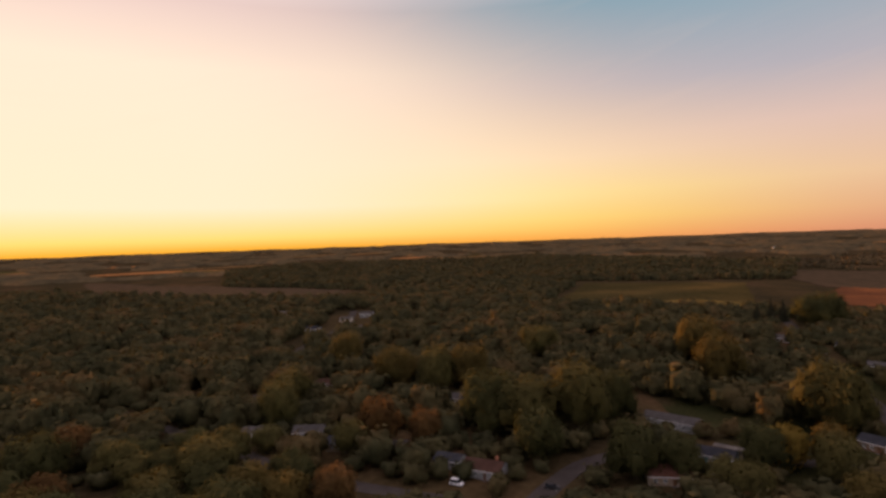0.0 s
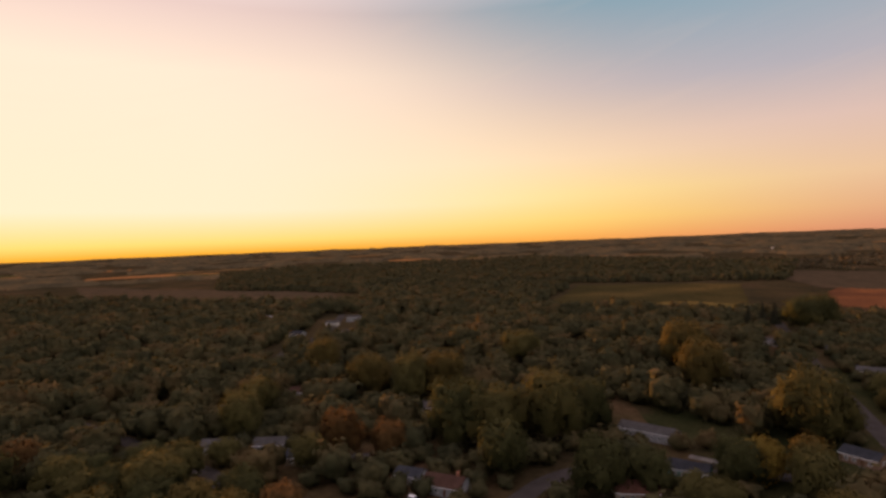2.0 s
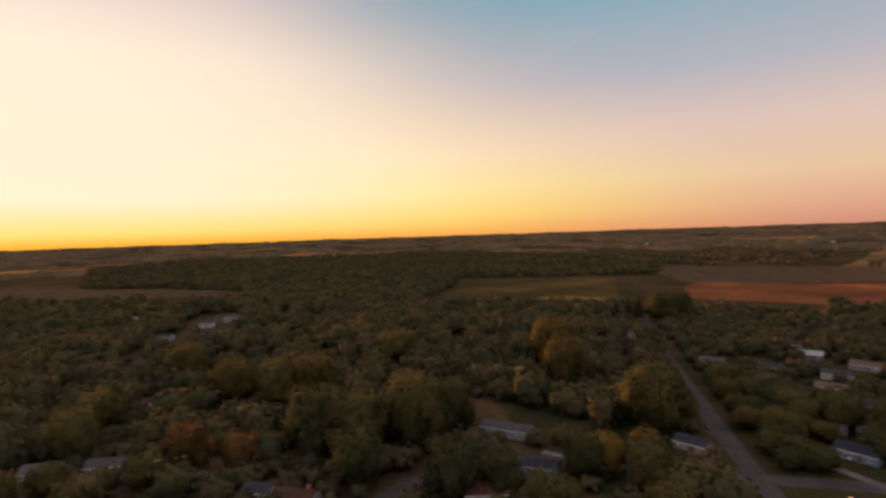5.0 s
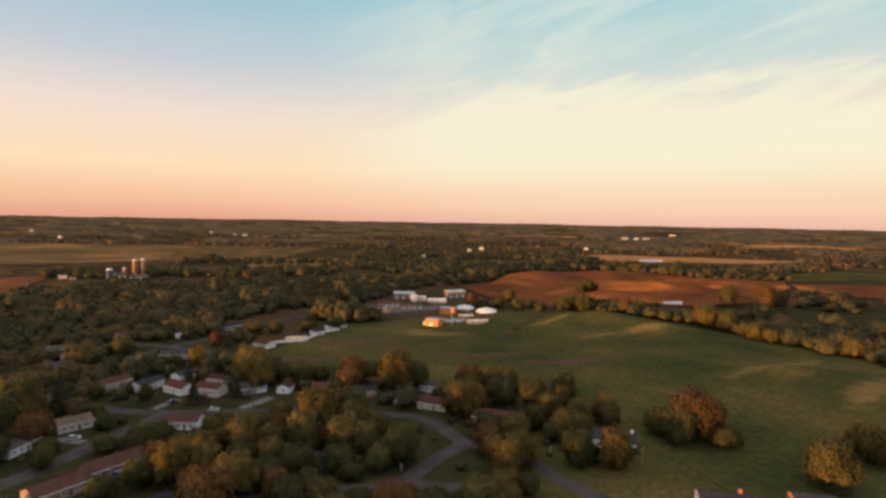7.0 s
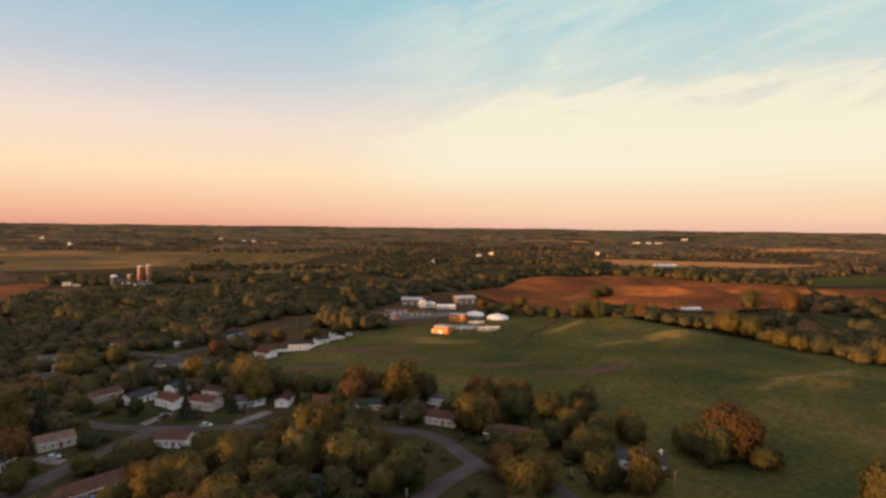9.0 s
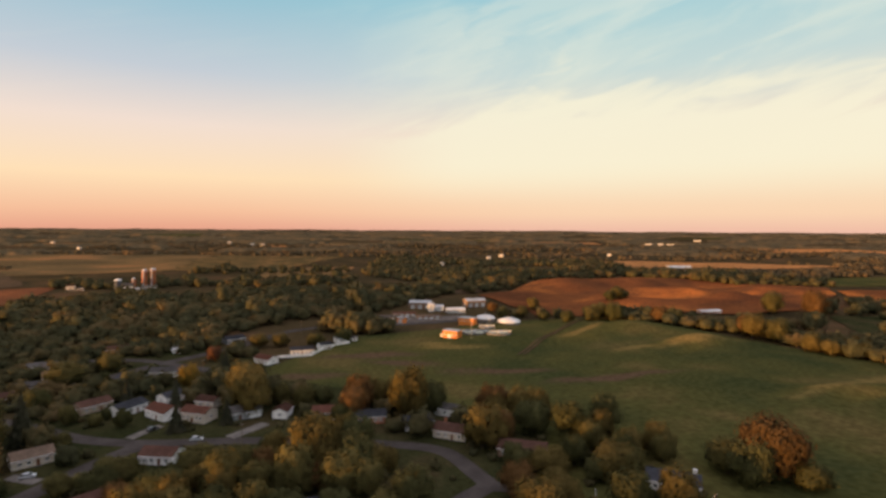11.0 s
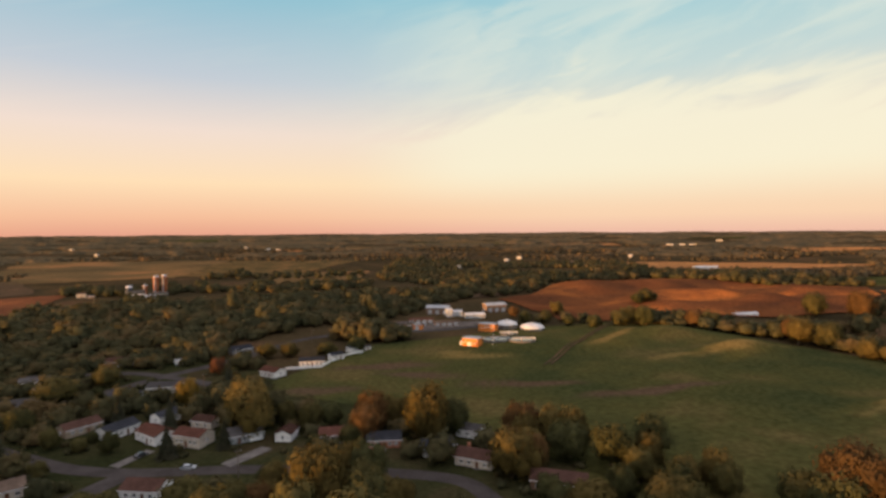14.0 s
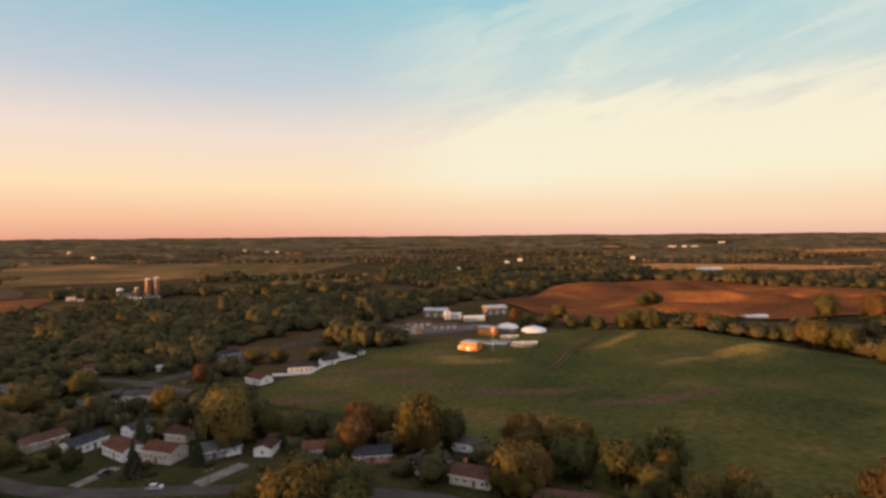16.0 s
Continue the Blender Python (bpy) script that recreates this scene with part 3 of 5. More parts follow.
def house(x, y, turn, L, W, wall="white", roof="grey", label="", h=2.9, pitch=0.42, chimney=0, garage=0, door=True, wins=3, ends=1, category="house", group="houses of the town", stack="wall_brick"):
    """A gabled house: L along the ridge, W across, its front on the side of -y."""
    z0 = height(x, y)
    root = thing("house" if category == "house" else category.replace(" ", "_"), pose(x, y, z0, 0, 0, turn), label, category, group)
    HOUSES.append((x, y, math.hypot(L, W) / 2))
    a, b = L / 2, W / 2
    ridge = h + b * pitch
    part("wall", Shape().prism([(-b, -0.3), (b, -0.3), (b, h), (0, ridge), (-b, h)], "x", -a, a), M["wall_" + wall], root)
    o, t = 0.45, 0.2
    r = Shape()
    zo = h - o * pitch
    r.prism([(-b - o, zo + 0.03), (0, ridge + 0.03), (b + o, zo + 0.03), (b + o, zo + t + 0.03), (0, ridge + t + 0.05), (-b - o, zo + t + 0.03)], "x", -a - 0.35, a + 0.35)
    rf = part("roof", r, M["roof_" + roof], root)
    if chimney:
        cx = a * chimney
        part("chimney", Shape().box(cx - 0.45, cx + 0.45, 0.4, 1.2, h, ridge + 1.1).box(cx - 0.52, cx + 0.52, 0.33, 1.27, ridge + 1.1, ridge + 1.25), M[stack], rf)
    s = Shape()
    s.box(-a - 0.37, a + 0.37, -b - o - 0.05, -b - o + 0.03, zo - 0.02, zo + t)
    part("fascia", s, M["white_paint"], root)
    left = -a + 0.9
    right = a - 0.9
    if garage:
        gw = 4.6 if garage == 2 else 2.6
        gx = a - gw / 2 - 0.5
        g = Shape()
        for i in range(4):
            g.box(gx - gw / 2, gx + gw / 2, -b - 0.05, -b + 0.02, 0.05 + i * 0.55, 0.56 + i * 0.55)
        part("garage_door", g, M["white_paint"], root)
        right = gx - gw / 2 - 0.8
    n = wins + (1 if door else 0)
    xs = [left + (right - left) * (i + 0.5) / n for i in range(n)] if n else []
    for i, wx in enumerate(xs):
        if door and i == n // 2:
            d = part("door", Shape().box(wx - 0.48, wx + 0.48, -b - 0.05, -b + 0.02, 0.1, 2.15), M["door_wood"], root)
            part("step", Shape().box(wx - 0.8, wx + 0.8, -b - 1.0, -b - 0.06, -0.2, 0.12), M["concrete"], d)
        else:
            window(root, wx, -b, h * 0.53, 0)
    for sx in (-1, 1):
        for i in range(ends):
            wy = 0 if ends == 1 else (-b * 0.45 if i == 0 else b * 0.45)
            window(root, sx * a, wy, h * 0.53, 90 * sx)
    for i in range(2 if wins else 0):
        window(root, -a / 2 + i * a, b, h * 0.53, 180)
    return root


# the row along the winding street
house(-71.5, 245.5, -10, 11.5, 8, "white", "brown", "white ranch house with a brown shingle roof", wins=3)
house(-72.5, 285, -22, 11.5, 8, "cream", "rust", "cream two-level house with a rust-red roof", h=3.9, wins=4)
house(-88, 290, -38, 13, 8, "white", "rust", "white house with a rust roof beside a driveway", h=3.3)
house(-105, 297, 64, 13, 8, "white", "slate", "white gabled house with a dark slate roof", ends=2)
house(-121, 301, 55, 13, 8, "tan", "brown", "tan house with a low brown roof")
house(-93, 311, 58, 9, 7, "white", "slate", "small white garage house with a blue-black roof", wins=2, door=False)
house(-74, 303, -20, 9, 7, "cream", "brown", "small cream house behind another", wins=2, door=False)
house(-56, 288, 30, 12.5, 9, "grey", "grey", "grey house with a broad grey hip-like roof", wins=2, garage=2)
house(-40, 287, 80, 7.5, 6, "white", "brown", "white gabled garage at the end of a driveway", wins=0, door=False, category="garage")
house(-22, 283, 4, 10.5, 8, "grey", "rust", "grey house with a rust roof and garage door", garage=1, wins=2, h=3.4)
house(-4, 278, 2, 12, 8, "brick", "slate", "brick house with a dark roof among trees", wins=4)
house(14, 270, 18, 11.5, 8, "white", "slate", "white house with a dark shingle roof")
house(-17, 205, 6, 13, 8, "grey", "slate", "grey house with a dark roof between tall trees")
house(28, 284, -30, 9, 7, "white", "grey", "small white outbuilding with a grey roof", wins=1, door=False)
house(27, 259, -28, 12.5, 8.5, "cream", "brown", "cream house with a red-brown roof and chimney", chimney=-0.5)
house(49, 240, -22, 16, 9, "brown", "brown", "long brown ranch house under trees", garage=2)
house(88, 212, -28, 15, 9, "white", "slate", "white house with a dark roof and a tall white chimney", chimney=0.8, stack="wall_white")
house(100, 165, -20, 15, 9, "blue", "slate", "house with a dark blue-black roof", chimney=0.5)
house(125, 162, -20, 11, 8, "brick", "slate", "brick house with a dark slate roof")
house(-82, 209, 46, 17, 9, "brown", "brown", "long ranch house with a red-brown roof", garage=2)
house(-91, 193, 51, 15, 8.5, "tan", "brown", "tan ranch house with a dark brown roof", wins=3)
house(-103, 177, 51, 13, 8.5, "white", "slate", "white house with a dark roof at the crossing")
house(-76, 171, 51, 17, 9, "brown", "grey", "dark brown ranch house with a long grey roof", garage=2)
house(-60, 179, 51, 9, 7, "white", "slate", "small white house with a dark roof", wins=2)
house(-160, 168, 20, 11, 8, "brown", "slate", "brown house by the road crossing")
house(-137, 198, 8, 8, 6.5, "white", "light", "white garage with a pale roof", wins=0, garage=2, door=False, category="garage")
house(-131, 211, 13, 13, 8.5, "blue", "slate", "dark blue-grey house behind a white garage")
house(-121, 226, 75, 12, 7.5, "white", "grey", "white gabled house with a grey roof")
house(-113, 247, 40, 11.5, 8, "cream", "tan", "cream fronted house with parked cars", ends=2)
house(-111, 355, 2, 15, 8, "cream", "grey", "long cream house with a grey roof", wins=4)
house(-122, 340, 2, 13, 8, "grey", "slate", "grey house on the upper street")
house(-66, 380, -35, 11, 8, "white", "rust", "white house with an orange-brown roof by the pasture")
house(-49, 402, 8, 14, 7.5, "white", "slate", "white house with a dark roof at the pasture edge", wins=4)
house(-37, 416, 30, 8, 6, "white", "slate", "small white house at the pasture edge", wins=1)
house(-29, 436, 30, 7, 5, "white", "grey", "white garden building at the pasture edge", wins=1, door=False)
house(-20, 440, 25, 4, 3, "white", "grey", "small white shed on the pasture", h=2.2, wins=0, ends=0, category="shed", group="")
house(-126, 411, 10, 5, 3.5, "white", "light", "small white shed by the street", h=2.3, wins=0, ends=0, category="shed", group="")
house(-163, 353, 40, 13, 8, "tan", "tan", "tan house under trees")
house(-166, 312, 30, 13, 8, "grey", "brown", "grey house beside the winding street")
house(-158, 266, 30, 13, 8, "tan", "slate", "tan house with a dark roof")
house(-200, 300, 30, 13, 8, "cream", "grey", "cream house under trees")
house(-190, 245, 35, 12, 8, "white", "slate", "white house near the straight road")
house(-175, 222, 35, 11, 8, "grey", "grey", "grey house near the straight road")
house(-215, 262, 35, 12, 8, "white", "brown", "white house with brown roof near the straight road")
house(-300, 300, 35, 12, 8, "tan", "slate", "tan house near the straight road")
house(-338, 285, 35, 12, 8, "white", "grey", "white house on the far side of the road")
house(-395, 375, 35, 12, 8, "brick", "red", "brick house at the end of the road", chimney=0.5)
house(-163, 331, 20, 12, 8, "blue", "grey", "bluish house beyond the winding street")
house(-236, 330, 35, 12, 8, "blue", "light", "pale bluish house in the northern gardens")
house(-205, 330, 20, 14, 8, "grey", "tan", "grey house with a long tan roof")
house(-185, 275, 30, 13, 8, "cream", "tan", "cream house with a pale tan roof")
house(-225, 285, 35, 12, 8, "grey", "slate", "grey house under a dark roof")
house(-150, 222, 30, 12, 8, "tan", "grey", "tan house with a grey roof")
house(-144, 240, 30, 12, 8, "white", "slate", "white house with a small dark roof")
house(-260, 345, 35, 12, 8, "tan", "brown", "tan house far up the gardens")
house(-180, 370, 20, 13, 8, "white", "grey", "white house on the cross street")
house(-160, 412, 15, 13, 8, "grey", "brown", "grey house at the wood's edge")
house(-100, 440, 40, 13, 8, "grey", "slate", "grey house below the woods")
house(-250, 270, 35, 13, 8, "white", "grey", "white house along the straight road")
# the wooded quarter
house(-201, 115, 38, 21, 8, "grey", "grey", "long low grey building with a grey roof", wins=6, h=3.2)
house(-157, 85, 70, 13, 9, "tan", "rust", "tan house with a rust-red roof")
house(-166, 109, 45, 12, 8, "teal", "slate", "teal house beside a narrow lane")
house(-176, 31, 55, 13, 9, "grey", "brown", "grey house with a dull brown roof", chimney=0.6)
house(-186, 21, 55, 9, 7, "grey", "slate", "grey garage house beside another", wins=2)
house(-148, 102, 40, 13, 8, "brown", "slate", "brown house under yellow trees")
house(-234, -49, 80, 13, 8, "tan", "grey", "tan house among trees")
house(-230, -29, 80, 12, 8, "grey", "grey", "grey roofed house among trees")
house(-270, -13, 60, 15, 9, "blue", "brown", "bluish house with a brown roof among trees")
house(-213, -15, 75, 12, 8, "tan", "slate", "tan house in a clearing")
house(-203, 2, 75, 12, 8, "tan", "grey", "tan house in a clearing")
house(-283, -53, 70, 13, 8, "tan", "grey", "tan house deep among trees")
house(-308, -23, 70, 13, 8, "white", "brown", "white house deep among trees")
house(-260, 37, 60, 13, 8, "cream", "grey", "cream house deep among trees")
house(-572, -13, 70, 12, 8, "cream", "grey", "cream house with a grey roof among far trees", h=3.2)
house(-598, 9, 70, 14, 9, "grey", "grey", "grey building among far trees", h=4)
house(-653, -81, 70, 15, 9, "white", "light", "white house among far trees")
house(-468, 57, 60, 14, 9, "white", "grey", "white house seen over the canopy")
house(-505, 2, 15, 13, 8, "white", "grey", "white house along a street among trees")
house(-470, -14, 20, 12, 8, "tan", "slate", "tan house along a street among trees")
house(-388, 117, 60, 13, 9, "white", "light", "pale house seen over the canopy")
house(-518, -43, 60, 13, 9, "grey", "slate", "grey house seen over the canopy")

# ---- trees ----
rs = np.random.RandomState(5)


def cube_ball(n):
    """A unit ball of quads."""
    V, F = [], []
    for ax in range(3):
        for sg in (-1, 1):
            i0 = len(V)
            for i in range(n + 1):
                for j in range(n + 1):
                    p = [0, 0, 0]
                    p[ax], p[(ax + 1) % 3], p[(ax + 2) % 3] = sg, 2 * i / n - 1, 2 * j / n - 1
                    V.append(p)
            F += [(i0 + i * (n + 1) + j, i0 + (i + 1) * (n + 1) + j, i0 + (i + 1) * (n + 1) + j + 1, i0 + i * (n + 1) + j + 1)[::sg] for i in range(n) for j in range(n)]
    V = np.array(V, float)
    return V / np.linalg.norm(V, axis=1)[:, None], np.array(F)


def crown_arrays(rnd, leaves, size, lobes, core, tall=1.0, core_size=1.0, fray=(0.9, 1.2)):
    """A crown about one unit in radius round (0, 0, 0): uneven lobes covered with leaf clumps, and darker masses inside."""
    C = np.zeros((lobes, 3))
    R = np.zeros(lobes)
    for i in range(lobes):
        a, z = 2.4 * i + rnd.uniform(-0.5, 0.5), -0.45 + 1.0 * (i + rnd.uniform(0, 1)) / lobes
        d = rnd.uniform(0.42, 0.78) * math.sqrt(max(0.06, 1 - (z / 0.68) ** 2))
        C[i] = (d * math.cos(a), d * math.sin(a), z)
        R[i] = rnd.uniform(0.30, 0.44) * (7 / max(lobes, 7)) ** 0.16
    C[0], R[0] = (0, 0, -0.02), 0.70
    which = rnd.choice(lobes, leaves, p=R ** 2 / (R ** 2).sum())
    n = rnd.normal(size=(leaves, 3))
    n[:, 2] += 0.3
    n /= np.linalg.norm(n, axis=1)[:, None]
    reach = rnd.uniform(fray[0], fray[1], leaves) + (rnd.uniform(size=leaves) < 0.16) * rnd.uniform(0.04, 0.2, leaves)
    P = C[which] + n * (R[which] * reach)[:, None] * np.array([1, 1, 1.15])
    out = P / np.maximum(np.linalg.norm(P, axis=1), 0.05)[:, None]
    t = n + 0.5 * out + rnd.normal(scale=0.3, size=n.shape)
    t /= np.linalg.norm(t, axis=1)[:, None]
    # sprays that sweep upwards
    u = np.array([0, 0, 1.0]) + 0.4 * n + rnd.normal(scale=0.55, size=n.shape)
    u -= t * (u * t).sum(1)[:, None]
    u /= np.maximum(np.linalg.norm(u, axis=1), 1e-3)[:, None]
    w = np.cross(t, u)
    s = size * rnd.uniform(0.7, 1.6, leaves)[:, None]
    q = rnd.uniform(0.4, 0.75, (leaves, 1))
    V = np.stack([P - u * s, P - w * s * q, P + u * s, P + w * s * q], 1).reshape(-1, 3)
    F = np.arange(leaves * 4).reshape(-1, 4)
    N = np.repeat(0.5 * n + 0.7 * out + 0.1 * t, 4, axis=0)
    for i in range(lobes):
        B, BF = cube_ball(core + (i == 0))
        F = np.vstack([F, BF + len(V)])
        V = np.vstack([V, C[i] + B * np.array([1, 1, 1.1]) * (R[i] * core_size * rnd.uniform(0.88, 0.98, (len(B), 1)))])
        near = V[-len(B):]
        far_out = near / np.maximum(np.linalg.norm(near, axis=1), 0.05)[:, None]
        N = np.vstack([N, 0.55 * B + 0.7 * far_out])
    V[:, 2] *= tall
    return V, F, N / np.linalg.norm(N, axis=1)[:, None]


def trunk_shape(rnd, limbs=6):
    s = Shape()
    s.tube((0, 0, -0.1), (0.02, 0, 0.8), 0.075, 0.055, 7).tube((0.02, 0, 0.8), (0.0, 0.03, 1.25), 0.055, 0.02, 6)
    for i in range(limbs):
        a = 2 * math.pi * i / limbs + rnd.uniform(-0.4, 0.4)
        z = rnd.uniform(0.4, 0.85)
        s.tube((0, 0, z), (0.5 * math.cos(a), 0.5 * math.sin(a), z + rnd.uniform(0.2, 0.4)), 0.032, 0.01, 5)
    return s


def spruce_arrays(rnd, leaves=520):
    """A narrow cone of drooping sprays, one unit in radius at the base, three units high."""
    z = rnd.uniform(0.0, 1.0, leaves) ** 1.3
    a = rnd.uniform(0, 6.283, leaves)
    r = (1 - z) * (0.8 + 0.2 * np.sin(z * 60)) * rnd.uniform(0.55, 1.05, leaves)
    P = np.stack([r * np.cos(a), r * np.sin(a), z * 3.0 + 0.15], 1)
    out = np.stack([np.cos(a), np.sin(a), -0.45 * np.ones(leaves)], 1)
    w = np.stack([-np.sin(a), np.cos(a), rnd.uniform(-0.3, 0.3, leaves)], 1)
    s = (0.11 + 0.22 * (1 - z))[:, None]
    V = np.stack([P - out * s, P - w * s * 0.5, P + out * s, P + w * s * 0.5], 1).reshape(-1, 3)
    F = np.arange(leaves * 4).reshape(-1, 4)
    c = Shape().lathe([(0.72, 0.15), (0.5, 0.9), (0.28, 1.8), (0.02, 2.8)], 10)
    return np.vstack([V, np.array(c.v)]), np.vstack([F, np.array(c.f) + len(V)])


CROWNS, TRUNKS, PROTO = {}, {}, {}
WORDS = {"green": "dark green", "olive": "olive green", "gold": "golden-green", "yellow": "bright yellow", "amber": "amber autumn", "rust": "rust-red autumn", "bronze": "bronze-brown autumn", "spruce": "dark evergreen"}
TREES = []
COUNT = [0]


def tree(x, y, r, kind, form=None, tall=None):
    """A single tree of crown radius r standing at x, y."""
    r *= 1.25
    COUNT[0] += 1
    k = form if form is not None else rs.randint(4)
    TREES.append((x, y, r))
    tall = tall or rs.uniform(0.95, 1.32)
    m = pose(x, y, height(x, y), 0, 0, rs.uniform(0, 360)) @ Matrix.Diagonal((r, r, r * tall, 1))
    key = (kind, (k + 4 if r > 10.3 else k) if kind != "spruce" else 0)
    if key in PROTO:
        q = PROTO[key].scale
        return copy_thing(PROTO[key], m @ Matrix.Diagonal((1 / q.x, 1 / q.y, 1 / q.z, 1)))
    name = "spruce_tree" if kind == "spruce" else "tree"
    root = thing(name, m, WORDS[kind] + (" spruce with drooping boughs" if kind == "spruce" else " leafy tree with a broad uneven crown"), "tree", "trees of the town")
    rnd = np.random.RandomState(40 + key[1] * 7)
    if kind == "spruce":
        part("crown", quads("crown", *spruce_arrays(rnd), M[kind]), None, root)
        part("trunk", Shape().tube((0, 0, -0.1), (0, 0, 2.4), 0.1, 0.02, 7), M["bark"], root)
    else:
        if key[1] not in CROWNS:
            leaves, size, lobes = (1900, 0.055, 15) if key[1] < 4 else (3400, 0.041, 22)
            V, F, N = crown_arrays(rnd, leaves, size, lobes, 1, rnd.uniform(0.85, 1.05), 0.9, (0.83, 1.22))
            V[:, 2] += 0.74
            CROWNS[key[1]] = (V, F, N)
        part("crown", quads("crown", *CROWNS[key[1]][:2], M[kind], CROWNS[key[1]][2]), None, root)
        if key[1] not in TRUNKS:
            TRUNKS[key[1]] = trunk_shape(rnd).mesh("trunk", M["bark"])
        part("trunk", TRUNKS[key[1]], None, root)
    PROTO[key] = root
    return root


tree(-71, 213, 3.9, "amber")
tree(-60, 196, 5.6, "gold")
tree(-91, 164, 3.0, "green")
tree(-76, 186, 4.0, "green")
tree(-70, 194, 4.4, "green")
tree(-86, 180, 2.6, "olive")
tree(-41, 187, 6.3, "gold")
tree(-52, 187, 4.2, "amber")
tree(-44, 217, 5.6, "olive")
tree(-34, 215, 5.5, "olive")
tree(-20, 230, 7.6, "gold")
tree(-24, 217, 5.9, "olive")
tree(-11, 215, 6.3, "olive")
tree(-3, 213, 5.0, "olive")
tree(9, 203, 5.9, "green")
tree(-54, 291, 8.0, "gold")
tree(-92, 330, 5.0, "yellow")
tree(-133, 250, 8.3, "olive")
tree(-104, 211, 3.4, "olive")
tree(-125, 262, 4.0, "spruce")
tree(-111, 310, 2.6, "spruce")
tree(-85, 236, 2.9, "green")
tree(-141, 299, 5.2, "green")
tree(-9, 293, 6.2, "amber")
tree(11, 278, 7.8, "gold", 2, 1.4)
tree(16, 284, 6.0, "green", 3, 1.2)
tree(-11, 281, 5.8, "amber", 1, 1.2)
tree(22, 285, 5.5, "green")
tree(36, 247, 7.3, "gold")
tree(47, 280, 6.6, "amber")
tree(57, 275, 6.5, "gold")
tree(58, 259, 6.7, "green")
tree(69, 251, 6.6, "green")
tree(85, 258, 5.8, "green")
tree(43, 194, 6.6, "gold")
tree(40, 209, 5.0, "amber")
tree(51, 200, 4.5, "gold")
tree(72, 219, 5.9, "gold")
tree(68, 198, 6.2, "green")
tree(80, 195, 5.4, "gold")
tree(140, 173, 6.8, "olive", 0, 1.25)
tree(170, 189, 7.6, "gold")
tree(76, 219, 5.0, "olive")
tree(-19, 189, 3.4, "green")
tree(-29, 186, 3.7, "amber")
tree(-16, 277, 3.8, "green")
tree(-192, -60, 8.8, "olive", 1, 0.9)
tree(-224, -115, 6.8, "amber")
tree(-203, -117, 9.7, "green")
tree(-275, -41, 8.2, "olive")
tree(-245, -43, 8.4, "olive")
tree(-351, -13, 9.5, "gold")
tree(-213, -2, 7.4, "amber")
tree(-207, 16, 6.3, "amber")
tree(-204, -13, 6.6, "olive")
tree(-164, -17, 6.2, "amber")
tree(-163, -32, 6.3, "gold")
tree(-214, 43, 10.9, "green")
tree(-208, 56, 11.7, "olive")
tree(-206, 77, 11.0, "olive")
tree(-212, 94, 9.1, "green")
tree(-296, 193, 12.7, "gold")
tree(-249, 171, 11.0, "gold")
tree(-340, 109, 11.2, "olive")
tree(-287, 50, 10.5, "gold")
tree(-281, 32, 10.2, "olive")
tree(-298, 13, 10.6, "gold")
tree(-156, 127, 7.2, "yellow")
tree(-156, 119, 6.6, "green")
tree(-150, 139, 6.0, "gold")
tree(-181, 168, 11.8, "olive")
tree(-184, 179, 9.5, "olive")
tree(-120, 122, 6.2, "gold")
tree(-181, 51, 7.9, "green")
tree(-160, 76, 8.0, "green")
tree(-158, 90, 7.0, "green")
tree(-414, 329, 4.2, "spruce")
tree(-415, 343, 4.2, "spruce")
tree(-412, 352, 4.2, "spruce")
tree(-378, 350, 14.0, "green")
tree(-382, 369, 12.2, "green")
tree(-135, 98, 6.5, "olive")
tree(-143, 96, 5.5, "olive")
tree(-138, 130, 6.5, "olive")
tree(-161, 209, 4.7, "yellow")
tree(-150, 203, 4.5, "olive")
tree(-149, 230, 7.0, "olive")
tree(-133, 233, 7.4, "olive")
tree(-129, 248, 6.1, "gold")
tree(-118, 231, 5.1, "amber")
tree(-58, 304, 7.9, "gold")
tree(-43, 168, 6.9, "amber")
tree(-33, 295, 4.6, "olive")
tree(-144, 367, 6.5, "olive", 1, 0.75)
tree(-151, 336, 8.0, "olive", 2, 0.72)
tree(-60, 279, 2.4, "spruce")
tree(-93, 318, 2.4, "spruce")
tree(-44, 425, 5.2, "olive", 0, 0.85)
tree(-27, 438, 5.0, "green")
tree(-67, 424, 5.4, "gold", 2, 0.85)
tree(-80, 422, 5.6, "gold", 1, 0.85)
tree(-97, 387, 4.1, "rust")
tree(230, 603, 5.5, "green", 1, 1.0)
tree(238, 606, 6.5, "olive", 2, 1.05)
tree(247, 610, 5.0, "green", 3, 0.9)
tree(103, 531, 4.1, "olive")
tree(122, 533, 4.7, "olive")
tree(135, 513, 4.6, "green")
tree(153, 505, 5.0, "green")
tree(121, 214, 9.0, "bronze", 1, 1.12)
tree(110, 219, 6.0, "olive", 2, 0.9)
tree(113, 211, 6.6, "green", 3, 1.1)
tree(129, 207, 5.0, "green", 0, 0.8)
tree(112, 223, 5.5, "green", 2, 0.9)
